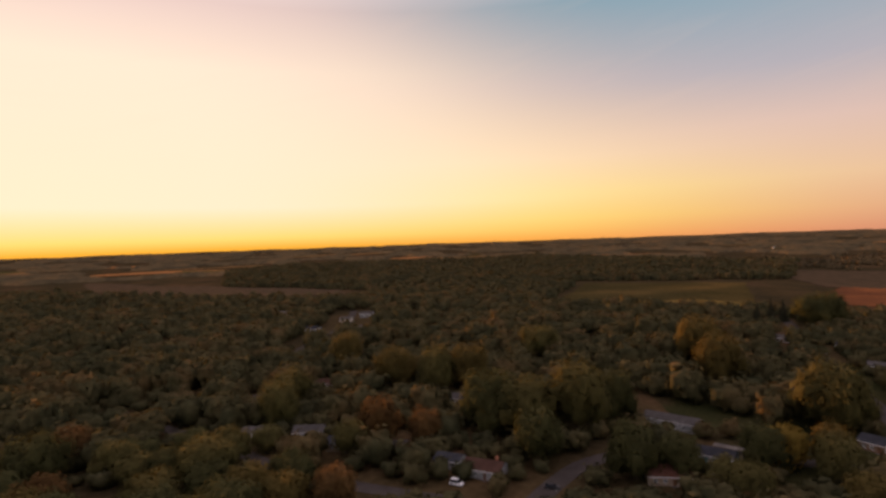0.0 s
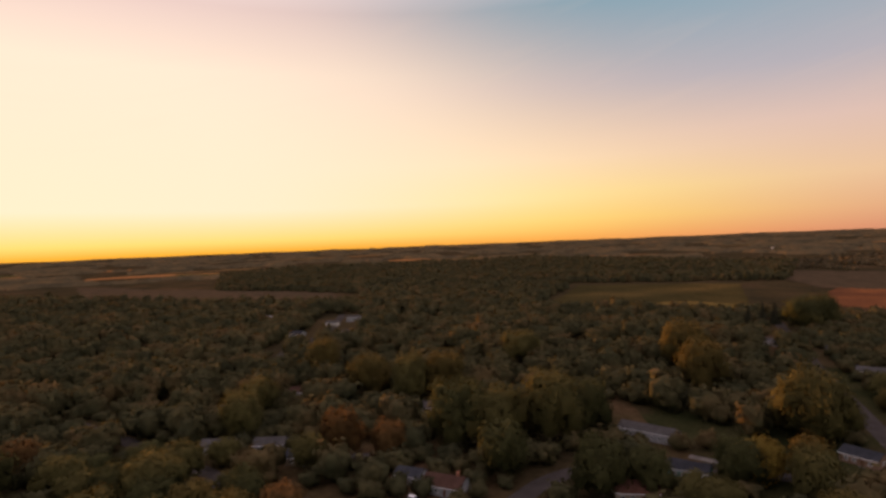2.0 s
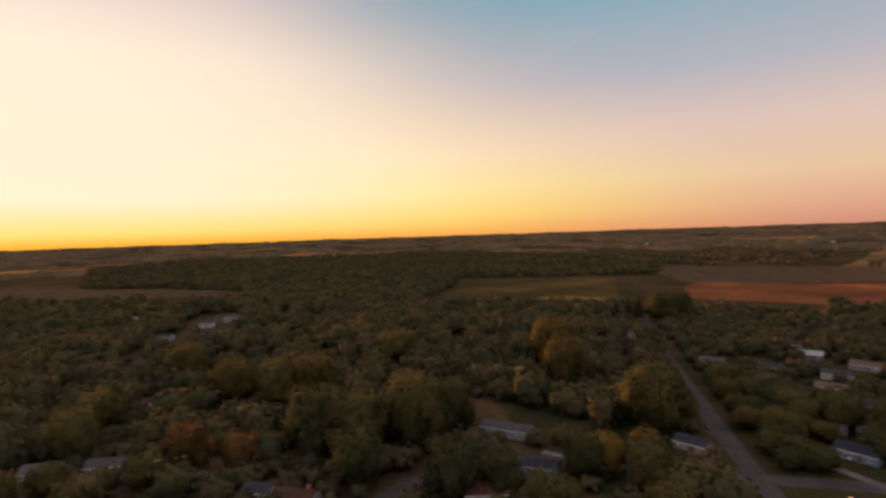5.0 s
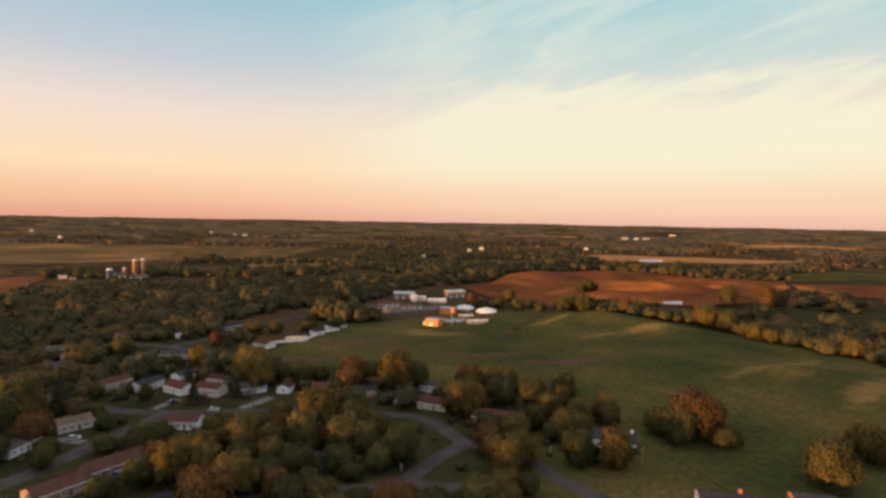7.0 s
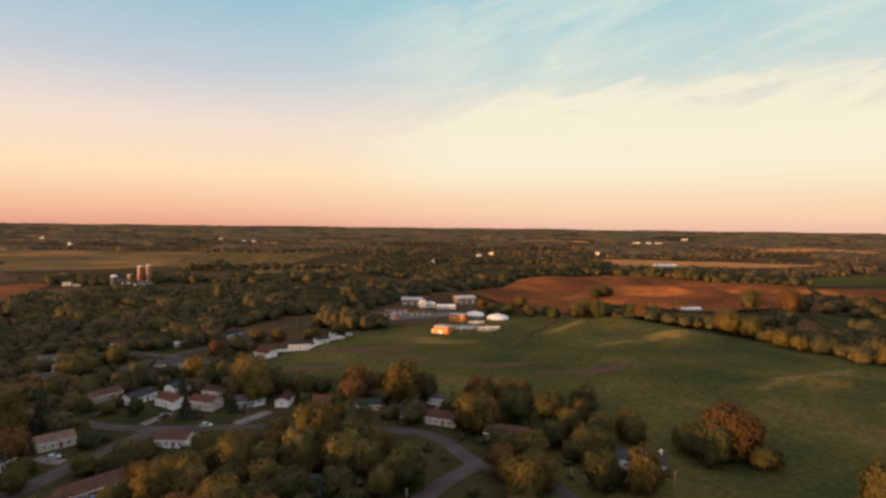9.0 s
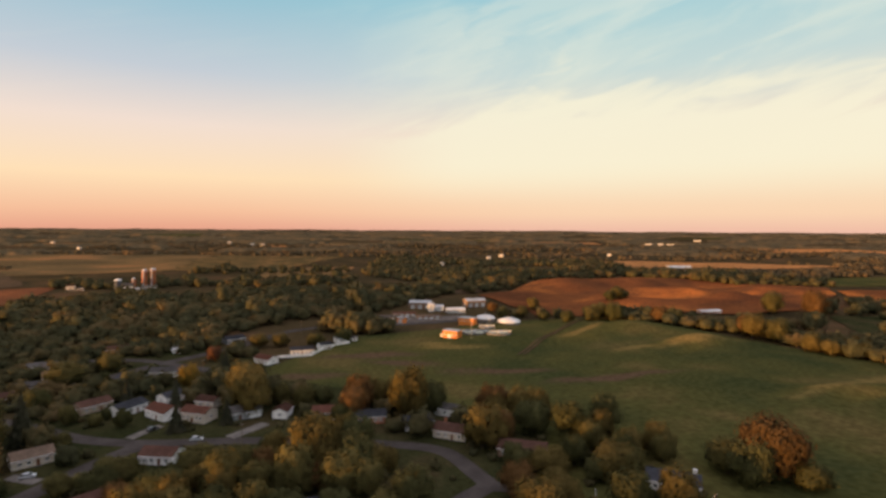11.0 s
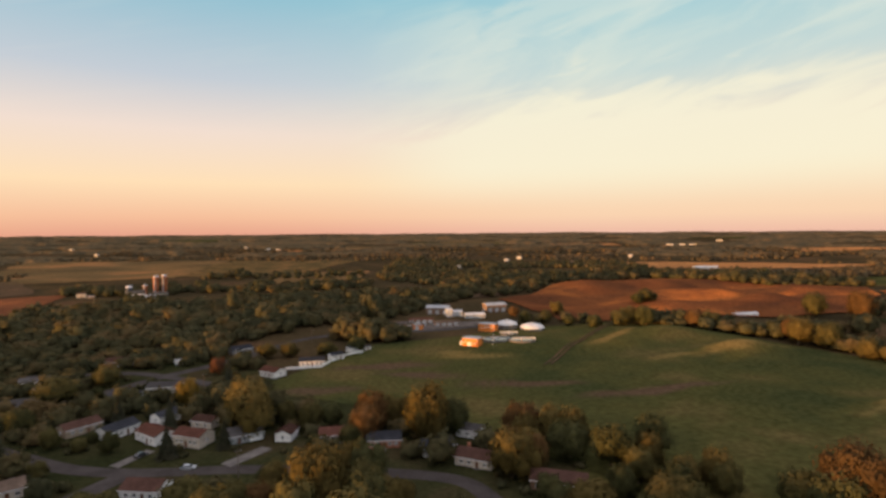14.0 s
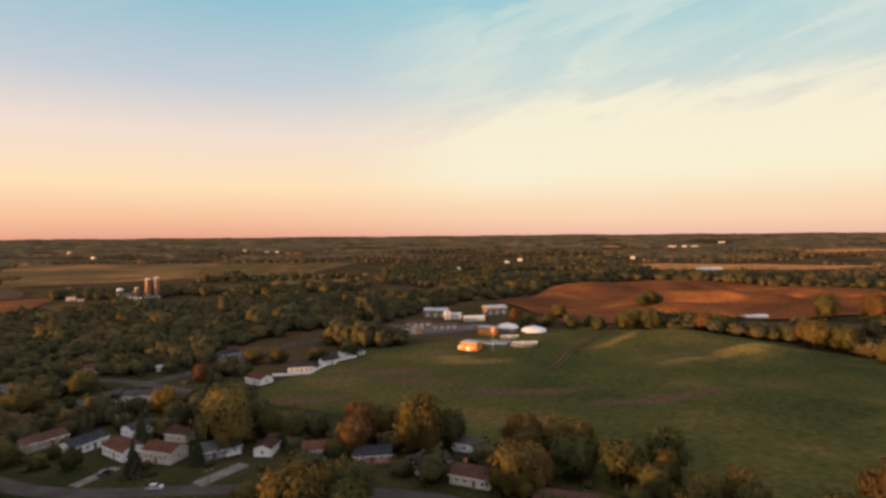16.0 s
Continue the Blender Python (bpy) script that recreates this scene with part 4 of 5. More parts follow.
# big trees of the hedge along the pasture
for x, y, r, kind in ((175, 510, 6.5, "olive"), (193, 502, 7.2, "green"), (184, 515, 7.6, "olive"), (224, 486, 7.0, "amber"), (232, 479, 7.4, "olive"), (260, 423, 7.6, "gold"), (270, 411, 8.0, "olive"),
                      (264, 433, 6.8, "amber"), (272, 382, 5.6, "gold"), (276, 371, 5.0, "gold"), (358, 536, 9.0, "olive"), (384, 516, 10.0, "amber"), (139, 563, 5.5, "gold"), (102, 568, 5.2, "amber"),
                      (120, 530, 4.0, "olive"), (300, 330, 6.5, "gold"), (312, 290, 7.0, "olive")):
    tree(x, y, r, kind)


def inside(px, py, poly):
    c = np.zeros(len(px), bool)
    for (x0, y0), (x1, y1) in zip(poly, poly[1:] + poly[:1]):
        k = ((y0 > py) != (y1 > py)) & (px < (x1 - x0) * (py - y0) / (y1 - y0 + 1e-9) + x0)
        c ^= k
    return c


def sow(poly, gap, seed, skip=0.0):
    """Points in a polygon on a shaken grid."""
    rnd = np.random.RandomState(seed)
    xs, ys = [p[0] for p in poly], [p[1] for p in poly]
    gx, gy = np.meshgrid(np.arange(min(xs), max(xs), gap), np.arange(min(ys), max(ys), gap))
    px = gx.ravel() + rnd.uniform(-0.45, 0.45, gx.size) * gap
    py = gy.ravel() + rnd.uniform(-0.45, 0.45, gx.size) * gap
    keep = inside(px, py, poly) & (rnd.uniform(size=gx.size) >= skip)
    return list(zip(px[keep], py[keep]))


def free(x, y, r, k=0.72, near=0.8):
    if on_road(x, y, r * 0.35):
        return False
    for hx, hy, hr in HOUSES:
        if abs(hx - x) < hr + r and abs(hy - y) < hr + r and math.hypot(hx - x, hy - y) < hr * near + r * 0.75:
            return False
    for tx, ty, tr in TREES:
        if abs(tx - x) < tr + r and math.hypot(tx - x, ty - y) < (tr + r) * k:
            return False
    return True


# crowns between the houses: the nearest as single trees, those behind as one canopy
QUARTER = [(-80, -330), (-700, -420), (-720, 60), (-600, 208), (-474, 375), (-480, 400), (-410, 340), (-285, 262), (-140, 160), (-70, 110), (-60, 20)]
NORTH = [(-480, 400), (-410, 362), (-280, 278), (-150, 190), (-118, 168), (-60, 150), (40, 170), (60, 200), (45, 262), (-20, 300), (-60, 330), (-75, 400), (-110, 440), (-190, 450), (-330, 482), (-388, 460), (-440, 440)]
KINDS = ("green", "olive", "olive", "gold", "olive", "green", "olive", "green", "gold", "amber")
# front gardens, street verges and two lanes added for low sun that stay open
CLEAR = ([(-130, 276), (-108, 252), (-66, 226), (-56, 238), (-40, 244), (-28, 262), (-28, 286), (-66, 294), (-94, 306), (-126, 308)], [(-124, 190), (-92, 194), (-86, 212), (-100, 226), (-122, 214)],
         # the first here is a lane added so sun reaches the crossing's gables
         [(-98, 197), (-108, 166), (-262, 88), (-254, 124)], [(-128, 172), (-116, 158), (-95, 148), (-60, 150), (-56, 178), (-66, 192), (-84, 222), (-100, 206), (-112, 196)], [(-660, -30), (-540, -36), (-470, -62), (-425, -58), (-425, -20), (-480, -2), (-560, 22), (-660, 22)],
         # the first here is a lane added so sun reaches the brick building
         [(-95, 364), (-95, 384), (-262, 300), (-262, 276)], [(-150, 330), (-88, 345), (-70, 385), (-92, 400), (-150, 400)], [(0, 190), (40, 180), (40, 232), (10, 262), (-14, 262)])


def open_ground(x, y):
    return any(inside(np.array([x]), np.array([y]), poly)[0] for poly in CLEAR)


canopy = []
for x, y in sow(QUARTER, 12.0, 3, 0.08):
    r = rs.uniform(6.0, 9.6) if math.hypot(x, y) < 240 else rs.uniform(7.5, 12.0)
    d = math.hypot(x, y)
    if free(x, y, r, 0.58) and not open_ground(x, y):
        if d < 240 and COUNT[0] < 218:
            tree(x, y, r * 0.9, KINDS[rs.randint(10)] if rs.rand() < 0.6 else "green", tall=rs.uniform(0.68, 0.95))
        else:
            canopy.append((x, y, r))
            TREES.append((x, y, r * 0.75))
for x, y in sow(QUARTER, 8.5, 4, 0.1):
    r = rs.uniform(3.4, 5.6)
    if math.hypot(x, y) < 380 and free(x, y, r, 0.5, 0.6) and not open_ground(x, y):
        canopy.append((x, y, r))
        TREES.append((x, y, r * 0.75))
GROVE = ([(-60, 182), (-5, 188), (8, 200), (8, 238), (-12, 248), (-46, 240), (-58, 214)], [(36, 250), (60, 202), (96, 200), (108, 232), (62, 276), (36, 292)], [(-46, 292), (28, 286), (24, 300), (-44, 306)])
for i, poly in enumerate(GROVE):
    for x, y in sow(poly, (8.5, 12.5, 9.0)[i], 90 + i, 0.1):
        r = rs.uniform(3.6, 5.6)
        if COUNT[0] < 285 and free(x, y, r, 0.5, 1.2):
            tree(x, y, r, ("olive", "gold", "green", "gold", "amber", "gold")[rs.randint(6)], tall=rs.uniform(1.05, 1.5))
for x, y in sow(NORTH, 7.6, 8, 0.06):
    r = rs.uniform(3.6, 7.4) if math.hypot(x, y) > 250 else rs.uniform(3.2, 6.4)
    if not open_ground(x, y) and free(x, y, r, 0.55, 0.48):
        if COUNT[0] < 330 and math.hypot(x, y - 40) < 340 and x > -235:
            tree(x, y, r, KINDS[rs.randint(10)] if rs.rand() < 0.6 else "green", tall=rs.uniform(0.7, 0.95))
        else:
            canopy.append((x, y, r))
            TREES.append((x, y, r * 0.75))

# woods: between town and farm, along the pasture hedge, round the fields
WOODS = [([(-335, 480), (-300, 484), (-190, 452), (-118, 446), (-80, 520), (-10, 560), (25, 630), (70, 690), (-60, 760), (-170, 720), (-215, 650), (-290, 660), (-322, 620)], 9.6, 0.03),
         ([(180, 514), (266, 432), (296, 312), (334, 200), (358, 210), (320, 327), (290, 449), (202, 533)], 7.0, 0.03),
         ([(322, 318), (352, 214), (420, 230), (410, 330), (372, 410), (318, 420)], 10.0, 0.2),
         ([(112, 528), (176, 514), (180, 522), (116, 538)], 9.0, 0.35),
         ([(-50, 478), (-8, 462), (10, 470), (4, 486), (-30, 494)], 6.5, 0.1),
         ([(255, 520), (300, 470), (345, 440), (330, 520), (280, 560)], 13.0, 0.35),
         ([(395, 520), (470, 470), (520, 560), (450, 600)], 14.0, 0.35),
         ([(420, 330), (520, 300), (560, 520), (540, 540)], 13.0, 0.3),
         ([(30, 700), (110, 715), (235, 862), (380, 920), (520, 780), (620, 760), (640, 900), (560, 1010), (250, 1030), (60, 860)], 13.0, 0.12),
         ([(-350, 770), (-280, 800), (-60, 800), (-30, 980), (-200, 900), (-330, 850)], 14.0, 0.3),
         ([(-330, 1000), (-40, 1060), (-60, 1130), (-300, 1080)], 15.0, 0.45),
         ([(-420, 780), (-340, 770), (-350, 800), (-430, 830)], 13.0, 0.3)]
for i, (poly, gap, skip) in enumerate(WOODS):
    for x, y in sow(poly, gap, 20 + i, skip):
        r = (rs.uniform(5.5, 9.0) if rs.rand() < 0.82 else rs.uniform(9.5, 13.0)) if i != 1 else rs.uniform(4.8, 9.6)
        if free(x, y, 2.0) and not (270 < x < 340 and 505 < y < 562):
            canopy.append((x, y, r))


def forest(name, spots, leaves, size, lobes, core, mat, label, seed, trunks=True, lift=0.7, core_size=0.92, fray=(0.86, 1.24), flat=0.0):
    """Many crowns in one mesh, out of six shapes turned and stretched."""
    rnd = np.random.RandomState(seed)
    forms = []
    for i in range(6):
        V, F, N = crown_arrays(rnd, leaves, size, lobes, core, rnd.uniform(0.8, 1.15), core_size, fray)
        V[:, 2] += lift
        N = N + np.array([0, 0, flat])
        N /= np.maximum(np.linalg.norm(N, axis=1), 0.05)[:, None]
        if trunks:
            t = Shape().tube((0, 0, -0.2), (0, 0, 1.2), 0.07, 0.04, 4, cap=False)
            F = np.vstack([F, np.array(t.f) + len(V)])
            V = np.vstack([V, np.array(t.v)])
            N = np.vstack([N, np.tile((0.0, 0.0, 1.0), (len(t.v), 1))])
        forms.append((V, F, N))
    Vs, Fs, Ns, n = [], [], [], 0
    for x, y, r in spots:
        V, F, N = forms[rnd.randint(6)]
        a, tall = rnd.uniform(0, 6.283), rnd.uniform(0.66, 0.92) * (1 + 0.6 * noise.noise((x / 42, y / 42, 5)))
        c, s = math.cos(a) * r, math.sin(a) * r
        Vs.append(np.stack([V[:, 0] * c - V[:, 1] * s + x, V[:, 0] * s + V[:, 1] * c + y, V[:, 2] * r * tall + height(x, y)], 1))
        Ns.append(np.stack([N[:, 0] * math.cos(a) - N[:, 1] * math.sin(a), N[:, 0] * math.sin(a) + N[:, 1] * math.cos(a), N[:, 2]], 1))
        Fs.append(F + n)
        n += len(V)
    ob = new(name, quads(name, np.vstack(Vs), np.vstack(Fs), M[mat], np.vstack(Ns)))
    return tagged(ob, label, "woods", kind="stuff")


# young trees and bushes on the front lawns
for x, y in sow(CLEAR[0], 11.0, 55, 0.25) + sow(CLEAR[-2], 14.0, 56, 0.3):
    r = rs.uniform(1.9, 3.2)
    if free(x, y, r, 0.7, 0.95) and not on_road(x, y, 2.5):
        tree(x, y, r, ("green", "green", "olive", "spruce")[rs.randint(4)], tall=rs.uniform(0.9, 1.3))

shrubs = []
for x, y in sow(NORTH, 8.0, 31, 0.55) + sow([(-20, 300), (60, 200), (120, 170), (130, 200), (60, 262), (20, 310)], 7.0, 32, 0.5):
    if x < 96 and not on_road(x, y, 1.2) and all(math.hypot(hx - x, hy - y) > hr * 0.8 + 1.5 for hx, hy, hr in HOUSES):
        shrubs.append((x, y, rs.uniform(1.2, 2.6)))
forest("shrubs", shrubs, 60, 0.2, 4, 1, "woods", "low garden shrubs and hedges between the houses", 76, trunks=False, lift=0.55)
near = [s for s in canopy if math.hypot(s[0], s[1]) < 430]
forest("woodland", near, 150, 0.115, 7, 1, "woods", "mixed green and autumn tree canopy over the town", 77, flat=0.2)
forest("woodland", [s for s in canopy if math.hypot(s[0], s[1]) >= 430], 56, 0.17, 5, 1, "woods", "mixed green and autumn woods beyond the town", 79, core_size=0.98, flat=0.5)

# far farm buildings: place and length
FARMS = ((119, 1225, 9), (262, 1455, 13), (308, 1520, 15), (-1147, 2111, 16), (-880, 1761, 14), (-759, 2775, 22), (-618, 2345, 20), (-506, 2240, 17), (-457, 2190, 21), (1036, 2167, 34), (1078, 2153, 26), (1112, 2140, 34),
         (1496, 2608, 40), (605, 1515, 14), (-1190, 1720, 8), (-1250, 560, 7), (-1500, 830, 9), (-1720, 1470, 14))


def farmyard(x, y):
    """Open ground round a farm building, longer on its south side."""
    return any(abs(x - fx * (1 - 45 / math.hypot(fx, fy))) < 50 and abs(y - fy * (1 - 45 / math.hypot(fx, fy))) < 70 for fx, fy, w in FARMS)


far, west, middle = [], [], []
FAR = [([(-1180, -253), (-1816, -376), (-2000, -200), (-2000, 700), (-1100, 1000), (-740, 655), (-830, 560), (-928, 400), (-898, 258), (-876, 159), (-898, 70), (-992, -16), (-1150, -200)], 13, 0.02),
       ([(-700, -420), (-1050, -900), (-1300, -800), (-1090, -480), (-795, -10), (-700, 60)], 14, 0.1),
       ([(-80, -330), (-700, -420), (-1200, -700), (-900, -1100), (-100, -700)], 17, 0.15),
       ([(-880, 60), (-865, 160), (-890, 378), (-610, 208), (-520, 230), (-720, 60), (-795, 0)], 13, 0.05),
       ([(-980, 780), (-600, 1010), (-860, 1440), (-1500, 1250)], 19, 0.2),
       ([(-860, 1450), (-20, 1500), (600, 1350), (960, 1220), (1400, 1500), (900, 2200), (-900, 2300)], 22, 0.2),
       ([(520, 790), (640, 910), (1060, 870), (1500, 900), (1400, 1450), (970, 1180), (940, 1085), (470, 1090), (560, 1010)], 18, 0.35),
       ([(720, 690), (620, 560), (560, 300), (900, 260), (1500, 500), (1500, 860), (980, 730)], 19, 0.4),
       ([(-40, 1010), (60, 860), (250, 1030), (560, 1015), (470, 1110), (490, 1330), (-10, 1470)], 12, 0.05)]
for i, (poly, gap, skip) in enumerate(FAR):
    dense = i in (0, 1, 2, 3, 8)
    for x, y in sow(poly, gap if dense else gap * 0.62, 60 + i, skip if dense else 0.06):
        if noise.noise((x / 170, y / 170, 9)) > (-0.25 if i == 8 else -0.7) if dense else noise.noise((x / 300, y / 105, 9)) + 0.35 * noise.noise((x / 70, y / 50, 2)) > 0.06:
            if i not in (0, 1, 3) and farmyard(x, y):
                continue
            (west if i in (0, 1, 3) else middle if i == 8 else far).append((x, y, rs.uniform(7, 10.5) if i in (0, 1, 3) else rs.uniform(5, 8.5)))
forest("far_woods", west, 14, 0.27, 1, 0, "woods", "dark closed woods west of the town", 80, trunks=False, core_size=1.25, flat=0.9)
forest("far_woods", middle, 24, 0.24, 2, 1, "woods", "olive green woods behind the ploughed hill", 81, trunks=False, flat=0.6)
forest("far_woods", far, 12, 0.30, 1, 0, "far_woods", "distant mixed woods and hedgerows", 78, trunks=False, core_size=1.25, flat=0.9)

FARFIELDS = []
rnd = np.random.RandomState(33)
for i in range(34):
    a, q = -140 + 216 * (i + rnd.uniform(0, 1)) / 34, rnd.uniform(1750, 3300)
    w, d = rnd.uniform(90, 240), rnd.uniform(110, 260)
    c, s = math.cos(radians(a)), math.sin(radians(a))
    box = [(u * c + v * s, 40 - u * s + v * c) for u, v in ((-w, q), (w, q), (w * 0.9, q + d), (-w * 0.9, q + d))]
    FARFIELDS.append(box)
    field("far_field", *box, ("stubble", "dry_grass", "pasture", "dry_grass")[i % 4], ("pale stubble field far off", "dry grass field far off", "green field far off", "brown grass field far off")[i % 4], lift=0.4, n=12, wob=18.0)


def woodland_belts():
    """Closed woods far out, as one uneven canopy that drops to the ground at clearings and fields."""
    rnd = np.random.RandomState(12)
    radii = [1650 + 36 * i for i in range(83)]
    n = 900
    V, up = [], []
    for j, r in enumerate(radii):
        for k in range(n):
            a = radians(-150 + 235 * k / (n - 1)) + rnd.uniform(-0.0015, 0.0015)
            q = r + rnd.uniform(-12, 12)
            x, y = q * math.sin(a), 40 + q * math.cos(a)
            cover = noise.noise((x / 330, y / 210, 21)) + 0.35 * noise.noise((x / 90, y / 90, 3)) > 0.0
            cover = cover and 1 < j and not farmyard(x, y) and not (-2080 < x < -1740 and -830 < y < -330) and not (470 < x < 980 and 1080 < y < 1340)
            up.append(cover)
            V.append((x, y, height(x, y) + (rnd.uniform(6.0, 9.0) if cover else -3.0)))
    P = np.array(V)
    for box in FARFIELDS:
        for i in np.nonzero(inside(P[:, 0], P[:, 1], box))[0]:
            up[i] = False
            V[i] = (V[i][0], V[i][1], height(V[i][0], V[i][1]) - 3.0)
    F = [(j * n + k, j * n + k + 1, (j + 1) * n + k + 1, (j + 1) * n + k) for j in range(len(radii) - 1) for k in range(n - 1)]
    F = [f for f in F if any(up[i] for i in f)]
    ob = new("woodland_belt", quads("woodland_belt", np.array(V), np.array(F), M["far_woods"]))
    return tagged(ob, "dark belts of far woods towards the horizon", "woods", kind="stuff")


woodland_belts()

# ---- farm with silos ----
def silo(x, y, h, r, label):
    z = height(x, y)
    root = thing("silo", pose(x, y, z), label, "silo", "silos of the farm")
    part("shaft", Shape().lathe([(r, -0.5), (r, h), (r * 0.98, h)], 28), M["silo_stave"], root, smooth=False)
    s = Shape()
    for i in range(int(h / 1.5)):
        s.lathe([(r + 0.02, 0.8 + i * 1.5), (r + 0.06, 0.84 + i * 1.5), (r + 0.06, 0.9 + i * 1.5), (r + 0.02, 0.94 + i * 1.5)], 28)
    part("hoop", s, M["weathered"], root)
    part("dome", Shape().lathe([(r * 1.03, h)] + [(r * math.cos(b), h + r * 0.62 * math.sin(b)) for b in (0.2, 0.5, 0.8, 1.1, 1.35)] + [(0.05, h + r * 0.62)], 28), M["metal_grey"], root, smooth=True)
    part("chute", Shape().box(-0.5, 0.5, -r - 0.8, -r + 0.1, 0, h * 0.97), M["metal_grey"], root)
    return root


silo(-305, 800, 22, 3.3, "tall orange-brown tile silo lit by the sun")
silo(-296, 803, 23, 3.5, "tall orange-brown tile silo beside another")
silo(-314, 790, 12, 2.4, "short orange-brown silo by a barn")
dark = thing("feed_silo", pose(-326, 775, height(-326, 775)), "dark blue-black steel feed silo with a pale cap", "silo")
part("shaft", Shape().lathe([(4.0, -0.5), (4.0, 11)], 24), M["dark_steel"], dark)
part("cap", Shape().lathe([(4.1, 11), (3.4, 12.2), (1.6, 13.2), (0.05, 13.5)], 24), M["metal_white"], dark, smooth=True)


def barn(x, y, turn, L, W, h, wall, roof, label, gambrel=False, group="", doors=1, name="barn"):
    z = height(x, y)
    root = thing(name, pose(x, y, z, 0, 0, turn), label, name.replace("_", " "), group)
    a, b = L / 2, W / 2
    HOUSES.append((x, y, math.hypot(L, W) / 2))
    if gambrel:
        top = [(b, h), (b * 0.62, h + W * 0.26), (0, h + W * 0.38), (-b * 0.62, h + W * 0.26), (-b, h)]
    else:
        top = [(b, h), (0, h + W * 0.14), (-b, h)]
    part("wall", Shape().prism([(-b, -0.4), (b, -0.4)] + top, "x", -a, a), M[wall], root)
    o = [(u * 1.05, v + 0.03 if abs(u) < b * 0.9 else v - 0.1) for u, v in top]
    part("roof", Shape().prism(o + [(u, v + 0.28) for u, v in reversed(o)], "x", -a - 0.4, a + 0.4), M[roof], root)
    for i in range(doors):
        dx = -a + L * (i + 0.5) / doors
        d = Shape().box(dx - 1.7, dx + 1.7, -b - 0.08, -b + 0.02, 0, min(3.6, h - 0.4))
        part("door", d, M["metal_grey"], root)
    if doors:
        part("end_door", Shape().box(-a - 0.08, -a + 0.02, -1.5, 1.5, 0, min(3.4, h - 0.4)), M["metal_grey"], root)
    return root


barn(-300, 748, 20, 20, 9, 3.2, "wall_grey", "metal_pale", "grey dairy barn with a pale metal roof")
barn(-310, 764, 20, 13, 9, 5.0, "wall_white", "roof_grey", "white gambrel barn catching the sun", gambrel=True)
barn(-284, 762, 20, 16, 10, 5, "wall_grey", "roof_grey", "grey farm shed beside the silos")
house(-378, 770, 15, 9, 7, "cream", "brown", "cream farmhouse among trees", h=4.5, group="")
house(-362, 760, 15, 7, 5, "tan", "grey", "small tan farm building", group="")

# ---- treatment plant beyond the pasture ----
blk = thing("brick_building", pose(49, 446, height(49, 446), 0, 0, -32), "flat-roofed orange brick building lit by the sun", "building")
HOUSES.append((48, 446, 8))
part("wall", Shape().box(-5.5, 5.5, -4, 4, -0.4, 5.2), M["wall_orange"], blk)
part("roof", Shape().box(-5.8, 5.8, -4.3, 4.3, 5.2, 5.6), M["roof_light"], blk)
part("door", Shape().box(-2.0, 1.0, -4.08, -3.98, 0, 3.0), M["metal_white"], blk)
for wx in (-4.2, 2.4, 4.4):
    window(blk, wx, -4, 2.6, 0)
part("lean_to", Shape().box(-7.7, -5.52, -3.5, 3, -0.3, 3.0), M["wall_cream"], blk)

blk = thing("brick_building", pose(68, 500, height(68, 500), 0, 0, -30), "two-storey orange brick plant building", "building")
HOUSES.append((68, 500, 8))
part("wall", Shape().box(-6.5, 6.5, -4, 4, -0.4, 5.4), M["wall_orange"], blk)
part("roof", Shape().box(-6.8, 6.8, -4.3, 4.3, 5.4, 5.8), M["roof_light"], blk)
for wx in (-4.5, -1.5, 1.5, 4.5):
    window(blk, wx, -4, 3.2, 0)


def dome_tank(x, y, r, h, label):
    z = height(x, y)
    HOUSES.append((x, y, r))
    root = thing("tank", pose(x, y, z), label, "tank", "tanks of the plant")
    part("wall", Shape().lathe([(r, -0.5), (r, h), (r - 0.3, h)], 36), M["concrete"], root)
    part("dome", Shape().lathe([(r * 1.02, h - 0.1)] + [(r * math.cos(b), h + r * 0.34 * math.sin(b)) for b in (0.1, 0.35, 0.6, 0.85, 1.1, 1.35)] + [(0.05, h + r * 0.34)], 36), M["metal_white"], root, smooth=True)
    part("hatch", Shape().lathe([(0.8, h + r * 0.33), (0.8, h + r * 0.33 + 0.8), (0.02, h + r * 0.33 + 0.9)], 12), M["metal_grey"], root)


dome_tank(102, 500, 9.2, 1.8, "white domed tank at the edge of the pasture")
dome_tank(84, 508, 8.0, 3.6, "white domed tank beside a brick building")


def clarifier(x, y, r, label):
    z = height(x, y)
    HOUSES.append((x, y, r))
    root = thing("settling_tank", pose(x, y, z), label, "tank", "tanks of the plant")
    part("rim", Shape().lathe([(r, -0.5), (r, 1.4), (r - 0.5, 1.4), (r - 0.5, -0.3)], 40), M["concrete"], root)
    part("water", Shape().lathe([(r - 0.5, 0.8), (0.02, 0.8)], 40), M["water"], root)
    part("walkway", Shape().box(-r, r, -0.5, 0.5, 1.45, 1.65).box(-r, r, -0.5, -0.45, 1.65, 2.6).box(-r, r, 0.45, 0.5, 1.65, 2.6), M["metal_grey"], root)
    part("drive", Shape().lathe([(0.9, 0.8), (0.9, 2.6), (0.02, 2.8)], 14), M["metal_white"], root)


clarifier(67, 459, 9.2, "round concrete settling tank with a walkway")
clarifier(84, 453, 9.2, "round open concrete settling tank")
clarifier(80, 480, 6.5, "small round concrete settling tank")
barn(36, 598, -12, 21, 13, 5.5, "wall_brown", "metal_pale", "brown steel shed with a pale roof", doors=3, name="shed")
barn(90, 606, 14, 20, 13, 6.0, "wall_brown", "metal_pale", "brown steel shed with a pale metal roof", doors=3, name="shed")
barn(66, 566, 6, 17, 8, 3.2, "metal_pale", "metal_white", "low white metal shed", doors=2, name="shed")
